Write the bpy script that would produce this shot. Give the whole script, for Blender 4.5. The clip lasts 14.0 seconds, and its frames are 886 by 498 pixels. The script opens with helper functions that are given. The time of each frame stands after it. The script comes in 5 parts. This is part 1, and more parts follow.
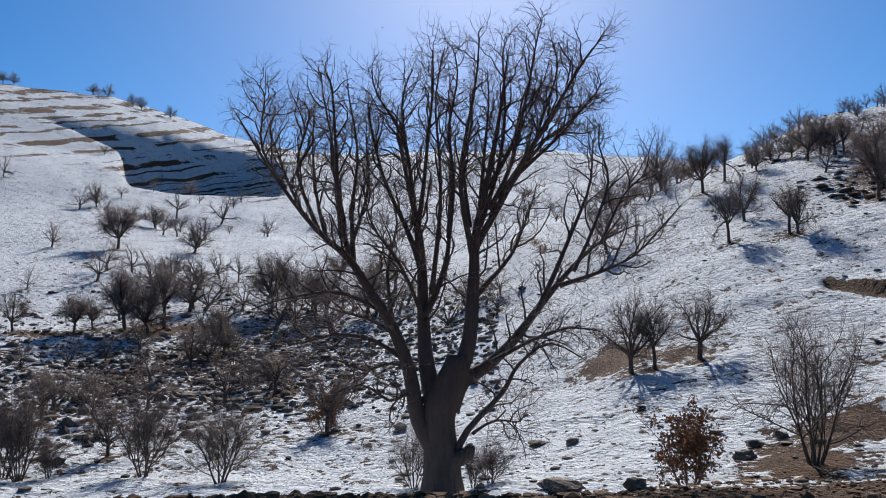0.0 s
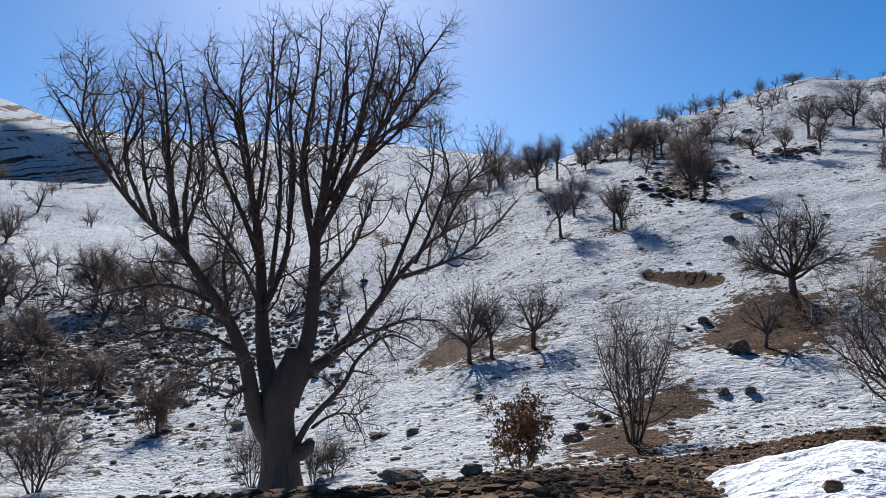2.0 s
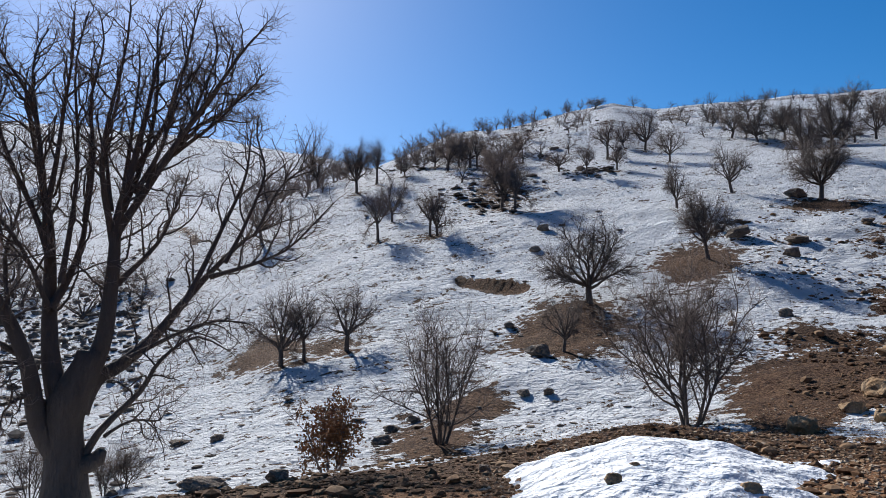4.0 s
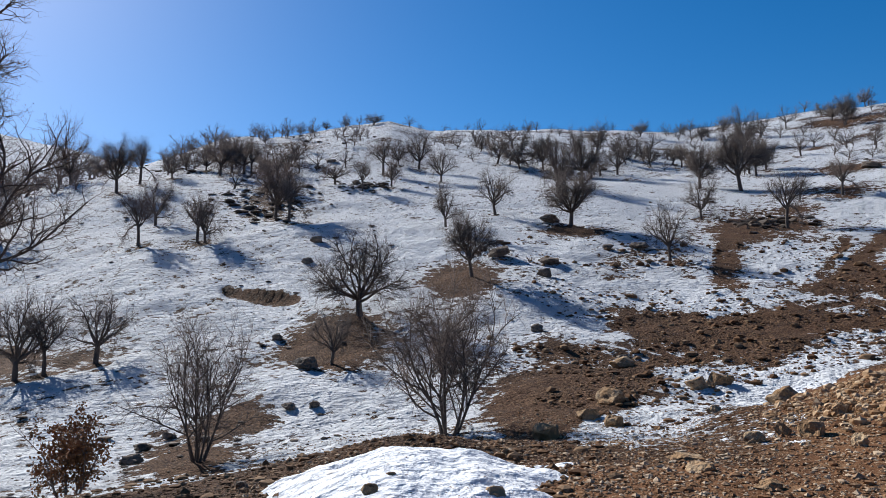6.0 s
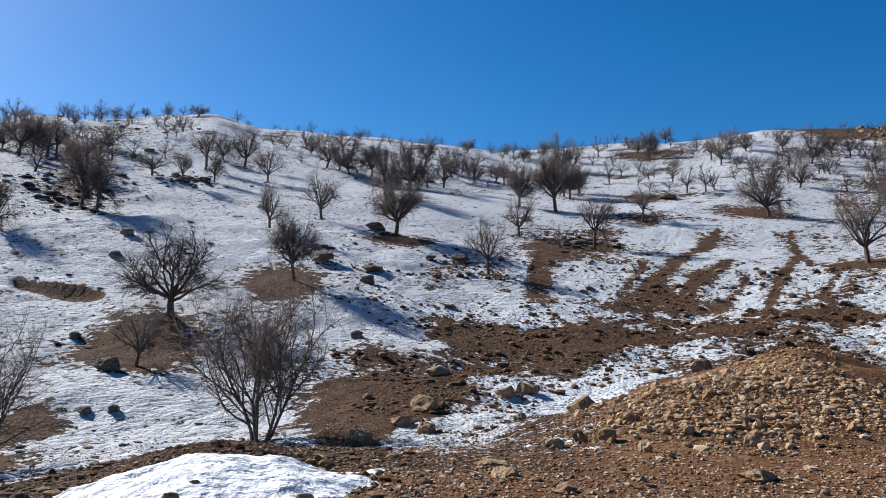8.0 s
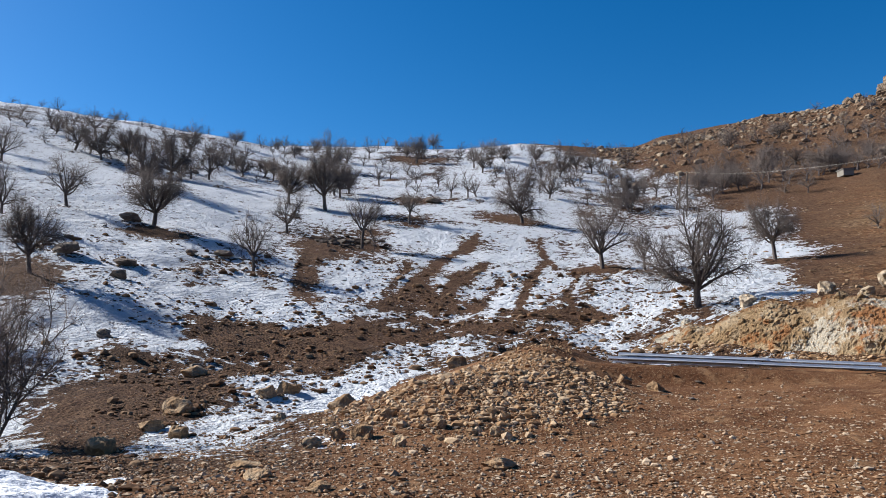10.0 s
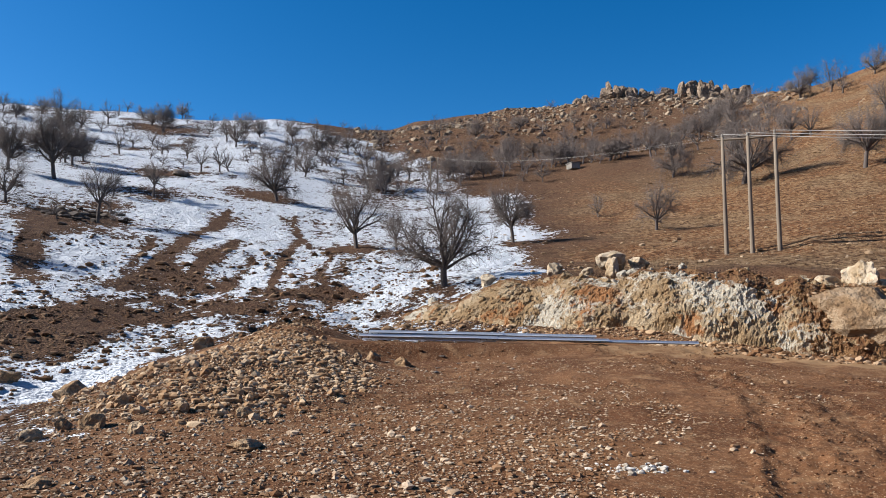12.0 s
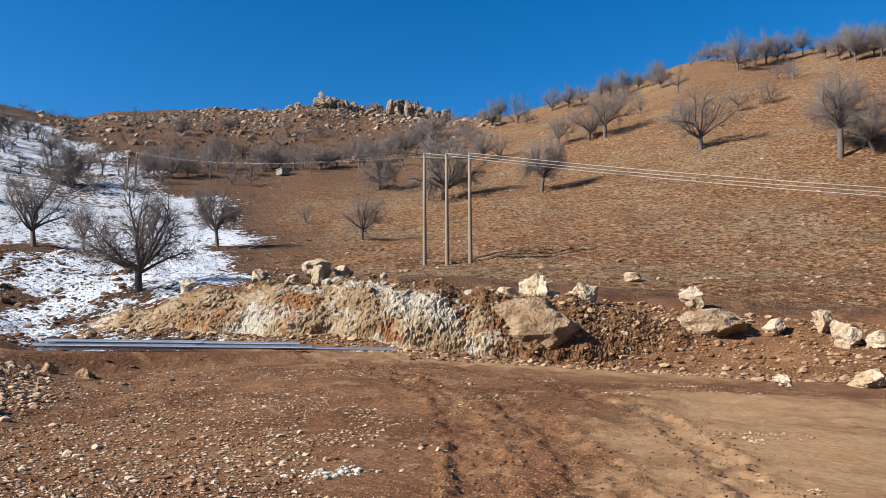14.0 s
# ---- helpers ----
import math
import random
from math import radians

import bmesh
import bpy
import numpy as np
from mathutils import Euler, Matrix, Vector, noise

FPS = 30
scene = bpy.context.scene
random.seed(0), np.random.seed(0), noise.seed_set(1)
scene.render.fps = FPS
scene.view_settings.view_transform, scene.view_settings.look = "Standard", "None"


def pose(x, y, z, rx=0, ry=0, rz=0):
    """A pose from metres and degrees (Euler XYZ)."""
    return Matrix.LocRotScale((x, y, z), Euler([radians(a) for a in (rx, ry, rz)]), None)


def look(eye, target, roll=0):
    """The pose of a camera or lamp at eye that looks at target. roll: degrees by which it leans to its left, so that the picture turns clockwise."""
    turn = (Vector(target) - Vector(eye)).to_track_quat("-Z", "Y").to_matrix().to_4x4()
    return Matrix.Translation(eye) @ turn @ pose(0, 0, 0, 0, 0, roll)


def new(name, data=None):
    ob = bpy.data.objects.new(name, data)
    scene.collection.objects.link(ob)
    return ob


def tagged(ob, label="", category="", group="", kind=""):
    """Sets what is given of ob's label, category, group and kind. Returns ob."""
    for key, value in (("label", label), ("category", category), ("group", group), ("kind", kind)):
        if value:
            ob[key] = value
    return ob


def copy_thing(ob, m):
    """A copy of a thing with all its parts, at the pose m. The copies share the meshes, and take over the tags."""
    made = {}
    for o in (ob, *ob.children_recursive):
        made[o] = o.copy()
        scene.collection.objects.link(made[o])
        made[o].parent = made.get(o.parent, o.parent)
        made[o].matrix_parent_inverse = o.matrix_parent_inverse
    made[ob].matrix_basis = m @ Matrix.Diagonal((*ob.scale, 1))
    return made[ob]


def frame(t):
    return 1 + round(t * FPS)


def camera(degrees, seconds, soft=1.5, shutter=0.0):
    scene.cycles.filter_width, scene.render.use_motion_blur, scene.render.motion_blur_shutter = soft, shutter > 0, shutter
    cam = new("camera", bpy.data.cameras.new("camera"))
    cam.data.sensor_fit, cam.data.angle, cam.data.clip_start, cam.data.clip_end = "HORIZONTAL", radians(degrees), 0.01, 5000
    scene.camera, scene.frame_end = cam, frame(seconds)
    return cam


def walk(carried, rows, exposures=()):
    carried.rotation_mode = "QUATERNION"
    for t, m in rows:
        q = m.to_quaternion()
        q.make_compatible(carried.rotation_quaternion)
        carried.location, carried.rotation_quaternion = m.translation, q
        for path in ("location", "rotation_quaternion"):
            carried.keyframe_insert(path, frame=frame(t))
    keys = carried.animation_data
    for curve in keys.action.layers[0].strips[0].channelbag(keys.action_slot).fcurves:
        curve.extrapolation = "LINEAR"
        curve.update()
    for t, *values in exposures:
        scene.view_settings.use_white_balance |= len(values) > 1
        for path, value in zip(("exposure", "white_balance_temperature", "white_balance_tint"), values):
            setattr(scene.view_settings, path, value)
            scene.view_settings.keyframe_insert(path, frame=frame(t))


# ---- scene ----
cam = camera(60.43, 14.0, 0.9)

# seconds, eye (x, y, z), bearing clockwise from +y, upward tilt, lean, in degrees
ROWS = [
    (0, -0.051, 0.088, 1.614, 0.00, 6.44, -0.17),
    (0.5, -0.063, 0.116, 1.614, 2.69, 6.26, -0.55),
    (1, -0.062, 0.104, 1.611, 4.72, 6.07, -0.81),
    (1.5, -0.041, 0.117, 1.588, 8.32, 5.84, -1.06),
    (2, -0.030, 0.135, 1.599, 11.88, 5.78, -1.03),
    (2.5, 0.009, 0.155, 1.594, 15.74, 5.70, -0.95),
    (3, 0.010, 0.147, 1.592, 19.25, 5.63, -0.63),
    (5.3, 0.002, 0.051, 1.599, 36.35, 6.36, -0.28),
    (5.5, 0.007, 0.041, 1.600, 38.50, 6.43, -0.15),
    (6, 0.019, 0.029, 1.599, 42.65, 6.73, 0.07),
    (6.5, 0.033, 0.032, 1.595, 44.82, 6.85, 0.24),
    (7, 0.045, 0.031, 1.594, 47.58, 6.93, 0.55),
    (7.5, 0.060, 0.032, 1.596, 52.06, 7.12, 0.92),
    (7.7, 0.029, 0.032, 1.595, 53.64, 7.25, 1.31),
    (9.8, 0.081, -0.042, 1.593, 71.11, 7.74, 1.35),
    (10, 0.076, -0.046, 1.593, 73.29, 7.77, 1.25),
    (10.5, 0.109, -0.044, 1.581, 78.39, 7.78, 0.89),
    (11, 0.118, -0.055, 1.576, 83.96, 7.51, 0.55),
    (11.5, 0.103, -0.071, 1.575, 87.34, 7.09, 0.52),
    (12, 0.102, -0.087, 1.575, 91.75, 6.44, 0.13),
    (12.5, 0.092, -0.093, 1.572, 96.71, 5.99, -0.04),
    (13, 0.068, -0.094, 1.576, 102.24, 6.01, -0.11),
    (13.5, 0.054, -0.100, 1.575, 107.93, 6.41, -0.29),
    (14, 0.043, -0.113, 1.576, 113.66, 6.92, -0.38),
]


def view(x, y, z, az, up, lean):
    a, e = radians(az), radians(up)
    return look((x, y, z), (x + math.sin(a) * math.cos(e), y + math.cos(a) * math.cos(e), z + math.sin(e)), lean)


walk(cam, [(row[0], view(*row[1:])) for row in ROWS], [(0.0, 0.66), (3.2, 0.68), (5.3, 0.7), (7.7, 0.8), (10.0, 0.94), (12.0, 1.0), (13.5, 1.08), (14.0, 1.16)])

# ---------------------------------------------------------------- daylight
SUN_AZ, SUN_EL = 3.5, 33.0
world = bpy.data.worlds.new("sky")
scene.world = world
world.use_nodes = True
wt = world.node_tree
sky = wt.nodes.new("ShaderNodeTexSky")
sky.sky_type, sky.sun_disc = "NISHITA", False
sky.sun_elevation, sky.sun_rotation = radians(SUN_EL), radians(SUN_AZ)
sky.altitude, sky.air_density, sky.dust_density, sky.ozone_density = 2200, 1.0, 1.8, 3.5
tone = wt.nodes.new("ShaderNodeHueSaturation")
tone.inputs["Saturation"].default_value = 1.36
tone.inputs["Hue"].default_value = 0.5
wt.links.new(sky.outputs[0], tone.inputs["Color"])
wt.links.new(tone.outputs[0], wt.nodes["Background"].inputs[0])
wt.nodes["Background"].inputs[1].default_value = 0.072
sun = new("sun", bpy.data.lights.new("sun", "SUN"))
sun.data.energy, sun.data.angle, sun.data.color = 5.0, radians(0.53), (1.0, 0.975, 0.94)
sun.matrix_world = look((0, 0, 0), (-math.sin(radians(SUN_AZ)) * math.cos(radians(SUN_EL)),
                                    -math.cos(radians(SUN_AZ)) * math.cos(radians(SUN_EL)), -math.sin(radians(SUN_EL))))


# ---------------------------------------------------------------- materials
class Mat:
    """A small builder of node materials."""

    def __init__(self, name, rough=0.9):
        self.m = bpy.data.materials.new(name)
        self.m.use_nodes = True
        self.t = self.m.node_tree
        self.b = self.t.nodes["Principled BSDF"]
        self.b.inputs["Roughness"].default_value = rough
        self.b.inputs["Specular IOR Level"].default_value = 0.25
        self.g = self.t.nodes.new("ShaderNodeNewGeometry").outputs["Position"]

    def put(self, socket, value):
        if isinstance(value, (int, float)):
            socket.default_value = value
        elif isinstance(value, tuple):
            socket.default_value = (*value, 1) if len(value) == 3 and socket.type == "RGBA" else value
        else:
            self.t.links.new(value, socket)

    def noise(self, scale, detail=4, rough=0.55, vector=None, stretch=None):
        n = self.t.nodes.new("ShaderNodeTexNoise")
        n.inputs["Scale"].default_value, n.inputs["Detail"].default_value, n.inputs["Roughness"].default_value = scale, detail, rough
        v = vector or self.g
        if stretch:
            mp = self.t.nodes.new("ShaderNodeMapping")
            mp.inputs["Scale"].default_value = stretch
            self.put(mp.inputs[0], v)
            v = mp.outputs[0]
        self.put(n.inputs["Vector"], v)
        return n.outputs["Fac"]

    def cells(self, scale, feature="F1", out="Distance"):
        n = self.t.nodes.new("ShaderNodeTexVoronoi")
        n.feature = feature
        n.inputs["Scale"].default_value = scale
        self.put(n.inputs["Vector"], self.g)
        return n.outputs[out]

    def ramp(self, value, lo, hi, a=0.0, b=1.0):
        n = self.t.nodes.new("ShaderNodeMapRange")
        n.interpolation_type = "SMOOTHSTEP"
        for i, v in enumerate((value, lo, hi, a, b)):
            self.put(n.inputs[i], v)
        return n.outputs[0]

    def math(self, op, a, b=0.0):
        n = self.t.nodes.new("ShaderNodeMath")
        n.operation = op
        self.put(n.inputs[0], a), self.put(n.inputs[1], b)
        return n.outputs[0]

    def mix(self, fac, a, b):
        n = self.t.nodes.new("ShaderNodeMix")
        n.data_type = "RGBA"
        self.put(n.inputs[0], fac), self.put(n.inputs[6], a), self.put(n.inputs[7], b)
        return n.outputs[2]

    def attr(self, name):
        n = self.t.nodes.new("ShaderNodeAttribute")
        n.attribute_name = name
        return n.outputs["Fac"]

    def random(self):
        return self.t.nodes.new("ShaderNodeObjectInfo").outputs["Random"]

    def bump(self, value, strength, distance):
        n = self.t.nodes.new("ShaderNodeBump")
        n.inputs["Strength"].default_value, n.inputs["Distance"].default_value = strength, distance
        self.put(n.inputs["Height"], value)
        self.put(self.b.inputs["Normal"], n.outputs[0])

    def colour(self, value):
        self.put(self.b.inputs["Base Color"], value)
        return self.m


def make_ground():
    k = Mat("earth_and_snow", 0.95)
    k.b.inputs["Specular IOR Level"].default_value = 0.08
    n1, n2, n3, n5 = k.noise(0.3, 6), k.noise(1.7, 6, 0.65), k.noise(13, 5, 0.75), k.noise(4.6, 4, 0.6, stretch=(1, 1, 1.7))
    lumps = k.cells(7.0)
    soil = k.mix(k.ramp(n1, 0.42, 0.58), (0.058, 0.03, 0.018), (0.095, 0.048, 0.027))
    soil = k.mix(k.ramp(n2, 0.47, 0.57), soil, (0.125, 0.068, 0.038))
    soil = k.mix(k.ramp(n3, 0.53, 0.60), soil, (0.20, 0.125, 0.077))
    soil = k.mix(k.ramp(n3, 0.48, 0.41), soil, (0.026, 0.014, 0.009))
    n4 = k.noise(34, 3, 0.6)
    yard = k.mix(k.ramp(n1, 0.42, 0.58), (0.088, 0.037, 0.016), (0.13, 0.06, 0.027))
    yard = k.mix(k.ramp(n2, 0.52, 0.64), yard, (0.175, 0.095, 0.047))
    yard = k.mix(k.ramp(n3, 0.56, 0.66), yard, (0.19, 0.105, 0.054))
    yard = k.mix(k.ramp(n3, 0.46, 0.36), yard, (0.06, 0.026, 0.012))
    yard = k.mix(k.ramp(n4, 0.60, 0.66), yard, (0.32, 0.22, 0.135))
    soil = k.mix(k.attr("yard"), soil, yard)
    streak = k.noise(2.6, 5, 0.75, stretch=(1, 1, 2.0))
    grass = k.mix(k.ramp(n2, 0.40, 0.60), (0.17, 0.083, 0.037), (0.25, 0.138, 0.066))
    grass = k.mix(k.ramp(n1, 0.47, 0.60), grass, (0.19, 0.085, 0.035))
    grass = k.mix(k.ramp(k.noise(0.07, 4), 0.5, 0.6), grass, (0.21, 0.13, 0.068))
    grass = k.mix(k.ramp(streak, 0.52, 0.6), grass, (0.33, 0.22, 0.125))
    grass = k.mix(k.ramp(streak, 0.48, 0.42), grass, (0.06, 0.03, 0.016))
    grass = k.mix(k.math("MULTIPLY", k.ramp(k.noise(2.2, 3, 0.6, stretch=(0.16, 0.16, 1.6)), 0.52, 0.6), 0.55), grass, (0.10, 0.05, 0.024))
    base = k.mix(k.attr("dry"), soil, grass)
    dust = k.mix(n2, (0.19, 0.106, 0.05), (0.28, 0.172, 0.09))
    worn = k.ramp(k.math("ADD", k.attr("worn"), k.math("MULTIPLY", k.math("ADD", k.math("SUBTRACT", n1, 0.5), k.math("SUBTRACT", n2, 0.5)), 1.6)), 0.25, 1.2)
    base = k.mix(worn, base, dust)
    ragged = k.math("ADD", k.math("MULTIPLY", n2, 0.62), k.math("ADD", k.math("MULTIPLY", n5, 0.28), k.math("MULTIPLY", n3, 0.1)))
    ragged = k.math("ADD", k.math("MULTIPLY", k.math("SUBTRACT", ragged, 0.5), 6.0), k.math("MULTIPLY", k.math("SUBTRACT", n1, 0.5), 1.3))
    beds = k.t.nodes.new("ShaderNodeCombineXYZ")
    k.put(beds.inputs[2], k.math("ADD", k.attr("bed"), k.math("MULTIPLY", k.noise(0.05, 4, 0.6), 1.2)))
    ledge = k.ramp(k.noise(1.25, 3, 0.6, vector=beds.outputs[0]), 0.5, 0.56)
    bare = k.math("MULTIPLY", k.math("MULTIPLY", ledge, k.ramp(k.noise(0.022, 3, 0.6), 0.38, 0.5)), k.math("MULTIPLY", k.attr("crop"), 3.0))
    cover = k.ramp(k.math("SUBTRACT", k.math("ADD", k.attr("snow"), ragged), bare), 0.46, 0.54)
    white = k.mix(n3, (0.63, 0.655, 0.69), (0.74, 0.76, 0.785))
    rip = k.math("ADD", k.math("MULTIPLY", k.noise(3.4, 3, 0.6, stretch=(0.75, 0.75, 3.4)), 1.0), k.math("MULTIPLY", k.noise(0.8, 2, 0.5), 1.2))
    relief = k.math("ADD", k.math("MULTIPLY", cover, k.math("ADD", 0.25, k.math("ADD", k.math("MULTIPLY", rip, 1.5), k.math("MULTIPLY", n2, 0.35)))),
                    k.math("MULTIPLY", k.math("ADD", k.math("ADD", n2, n3), k.math("MULTIPLY", lumps, -0.8)), k.math("MULTIPLY", k.ramp(k.attr("yard"), 0, 1, 0.35, 0.05), k.ramp(worn, 0, 1, 1, 0.7))))
    k.bump(relief, 1.0, 0.5)
    return k.colour(k.mix(cover, base, white))


def make_face():
    k = Mat("cut_rock", 0.9)
    k.b.inputs["Specular IOR Level"].default_value = 0.15
    n0, n1, n2, n3 = k.noise(0.22, 3), k.noise(0.7, 6), k.noise(2.6, 6, 0.65), k.noise(13, 4, 0.7)
    face = k.mix(k.ramp(n1, 0.42, 0.58), (0.285, 0.185, 0.095), (0.42, 0.315, 0.195))
    face = k.mix(k.ramp(k.math("ADD", n0, k.math("MULTIPLY", k.math("SUBTRACT", n2, 0.5), 0.4)), 0.545, 0.6), face, (0.52, 0.47, 0.38))
    face = k.mix(k.ramp(k.math("ADD", k.noise(0.5, 4), k.math("MULTIPLY", k.math("SUBTRACT", n2, 0.5), 0.5)), 0.58, 0.66), face, (0.30, 0.125, 0.045))
    face = k.mix(k.ramp(n3, 0.56, 0.64), face, (0.40, 0.26, 0.13))
    face = k.mix(k.math("MULTIPLY", k.random(), 0.3), face, (0.44, 0.30, 0.16))
    earth = k.mix(k.ramp(n2, 0.4, 0.6), (0.15, 0.066, 0.028), (0.25, 0.135, 0.06))
    face = k.mix(k.ramp(k.math("ADD", k.attr("earth"), k.math("MULTIPLY", k.math("SUBTRACT", k.math("ADD", n1, n2), 1.0), 1.3)), 0.52, 0.66), face, earth)
    k.bump(k.math("ADD", n2, k.math("MULTIPLY", n3, 0.4)), 1.0, 0.45)
    return k.colour(face)


def make_snow():
    k = Mat("old_snow", 0.85)
    k.b.inputs["Specular IOR Level"].default_value = 0.1
    n1, n2, n3 = k.noise(1.2, 4), k.noise(5, 5, 0.6), k.noise(30, 3)
    col = k.mix(n3, (0.64, 0.665, 0.70), (0.76, 0.78, 0.80))
    col = k.mix(k.ramp(n2, 0.64, 0.74), col, (0.42, 0.38, 0.33))
    col = k.mix(k.ramp(k.noise(17, 4, 0.7), 0.62, 0.68), col, (0.2, 0.13, 0.08))
    k.bump(k.math("ADD", n1, k.math("MULTIPLY", n2, 0.5)), 1.0, 0.35)
    return k.colour(col)


def make_steel():
    k = Mat("galvanised_steel", 0.45)
    n = k.noise(6, 4)
    k.b.inputs["Metallic"].default_value = 0.35
    k.put(k.b.inputs["Roughness"], k.ramp(n, 0.3, 0.7, 0.35, 0.6))
    return k.colour(k.mix(n, (0.5, 0.52, 0.54), (0.68, 0.69, 0.7)))


def make_plain(name, a, b, scale=6.0, rough=0.85):
    k = Mat(name, rough)
    n, f = k.noise(scale, 5, 0.6, stretch=(1, 1, 0.3)), k.noise(scale * 8, 3)
    k.bump(f, 0.4, 0.01)
    return k.colour(k.mix(n, a, b))


def make_bark(name, dark, light):
    k = Mat(name, 0.9)
    n = k.noise(9, 5, 0.65, stretch=(1, 1, 0.3))
    k.bump(n, 1.0, 0.12)
    return k.colour(k.mix(k.random(), k.mix(n, dark, light), k.mix(n, light, dark)))


def make_rock(name, a, b, c, relief=0.3):
    k = Mat(name, 0.9)
    k.b.inputs["Specular IOR Level"].default_value = 0.15
    n1, n2 = k.noise(1.3, 6, 0.6), k.noise(7, 5, 0.65)
    col = k.mix(k.ramp(n1, 0.41, 0.59), a, b)
    col = k.mix(k.ramp(n2, 0.56, 0.66), col, c)
    col = k.mix(k.math("MULTIPLY", k.random(), 0.3), col, c)
    col = k.mix(k.ramp(k.noise(22, 4, 0.75), 0.57, 0.66), col, a)
    k.bump(k.math("ADD", n1, n2), 1.0, relief)
    return k.colour(col)


GROUND = make_ground()
FACE, SNOW, STEEL = make_face(), make_snow(), make_steel()
BARK = make_bark("oak_bark", (0.06, 0.047, 0.04), (0.14, 0.113, 0.097))
TWIG = make_bark("twig_bark", (0.14, 0.106, 0.094), (0.25, 0.195, 0.17))
GREY_TWIG = make_bark("grey_twig_bark", (0.11, 0.088, 0.078), (0.185, 0.152, 0.135))
PALE_ROCK = make_rock("limestone", (0.38, 0.28, 0.17), (0.50, 0.41, 0.30), (0.28, 0.18, 0.095), 0.16)
OCHRE_ROCK = make_rock("earthy_limestone", (0.29, 0.185, 0.10), (0.42, 0.31, 0.2), (0.22, 0.125, 0.065), 0.3)
DARK_ROCK = make_rock("weathered_rock", (0.14, 0.105, 0.08), (0.24, 0.19, 0.15), (0.34, 0.29, 0.24))
EARTH_STONE = make_rock("earthy_stone", (0.28, 0.175, 0.092), (0.40, 0.29, 0.18), (0.18, 0.098, 0.048), 0.12)
POLE_WOOD = make_plain("weathered_pole", (0.13, 0.1, 0.072), (0.22, 0.175, 0.13))
WIRE = make_plain("wire", (0.4, 0.37, 0.33), (0.5, 0.47, 0.43))
CONCRETE = make_plain("concrete", (0.16, 0.145, 0.12), (0.22, 0.2, 0.17), 2.0)
DEAD_LEAF = make_bark("dead_leaf", (0.20, 0.085, 0.035), (0.34, 0.16, 0.07))


# ---------------------------------------------------------------- mesh helpers
def solid(name, verts, faces, material, parent=None, label="", flat=False):
    me = bpy.data.meshes.new(name)
    me.from_pydata(verts, [], faces)
    me.materials.append(material)
    if not flat:
        me.shade_smooth()
    ob = new(name, me)
    ob.parent = parent
    return tagged(ob, label)


def empty(name, m, label, category, group=""):
    ob = new(name)
    ob.empty_display_size = 0.2
    ob.matrix_basis = m
    return tagged(ob, label, category, group)


def tubes(lines):
    """Tapered tubes along (points, radii, sides)."""
    verts, faces = [], []
    for pts, radii, sides in lines:
        n, base = len(pts), len(verts)
        side = Vector((0.3, 0.9, 0.1))
        for i, p in enumerate(pts):
            d = (pts[min(i + 1, n - 1)] - pts[max(i - 1, 0)]).normalized()
            u = d.cross(side)
            if u.length < 0.1:
                u = d.cross(Vector((1, 0, 0)))
            u.normalize()
            side = u.cross(d)
            for k in range(sides):
                a = 2 * math.pi * k / sides
                verts.append(p + (u * math.cos(a) + side * math.sin(a)) * radii[i])
        if n == 2 and sides == 3:
            # a single twig ends in a point
            del verts[-3:]
            verts.append(pts[1].copy())
            faces += [(base, base + 1, base + 3), (base + 1, base + 2, base + 3), (base + 2, base, base + 3)]
            continue
        for i in range(n - 1):
            for k in range(sides):
                a, b = base + i * sides + k, base + i * sides + (k + 1) % sides
                faces.append((a, b, b + sides, a + sides))
        faces.append(tuple(base + (n - 1) * sides + k for k in range(sides)))
    return verts, faces


# ---------------------------------------------------------------- the land
KNOTS = np.log([9, 11, 13, 18, 25, 28, 31, 34, 38, 42, 52, 75, 110, 160, 240, 400, 700])
LAND = {}


def bearing(az, *heights):
    LAND[az] = heights


# heights of the land along bearings from the yard
bearing(-40, -0.08, -0.61, -1.16, -2.13, -3.26, -3.47, -3.63, -3.77, -3.82, -3.72, -3.22, -0.76, 6.02, 18.42, 39.61, 97.63, 215.6)
bearing(-30, -0.08, -0.61, -1.16, -2.16, -3.26, -3.47, -3.63, -3.77, -3.82, -3.72, -3.22, -0.76, 6.02, 18.42, 37.47, 92.48, 205)
bearing(-20, -0.1, -0.62, -1.16, -2.19, -3.26, -3.47, -3.63, -3.77, -3.82, -3.72, -3.22, -0.76, 6.02, 17.85, 34.48, 83.71, 199.7)
bearing(-10, -0.15, -0.67, -1.21, -2.23, -3.17, -3.33, -3.46, -3.55, -3.54, -3.39, -2.77, -0.23, 6.4, 17.29, 33.2, 77.9, 174.8)
bearing(0, -0.2, -0.71, -1.23, -2.23, -2.81, -2.87, -2.88, -2.86, -2.67, -2.31, -1.13, 2.39, 9.29, 19.26, 35.33, 79.35, 178.7)
bearing(8, -0.18, -0.65, -1.14, -2.09, -2.36, -2.24, -2.07, -1.85, -1.45, -0.92, 0.69, 5.92, 16.28, 22.95, 37.47, 82.98, 176.1)
bearing(15, -0.15, -0.48, -0.81, -1.9, -1.82, -1.53, -1.16, -0.73, -0.07, 0.7, 2.96, 9.48, 21, 28.37, 37.47, 79.35, 163.2)
bearing(22, -0.15, -0.38, -0.58, -1.64, -1.69, -1.32, -0.87, -0.35, 0.55, 1.67, 4.96, 12.14, 23.98, 37.66, 43.92, 72.13, 144)
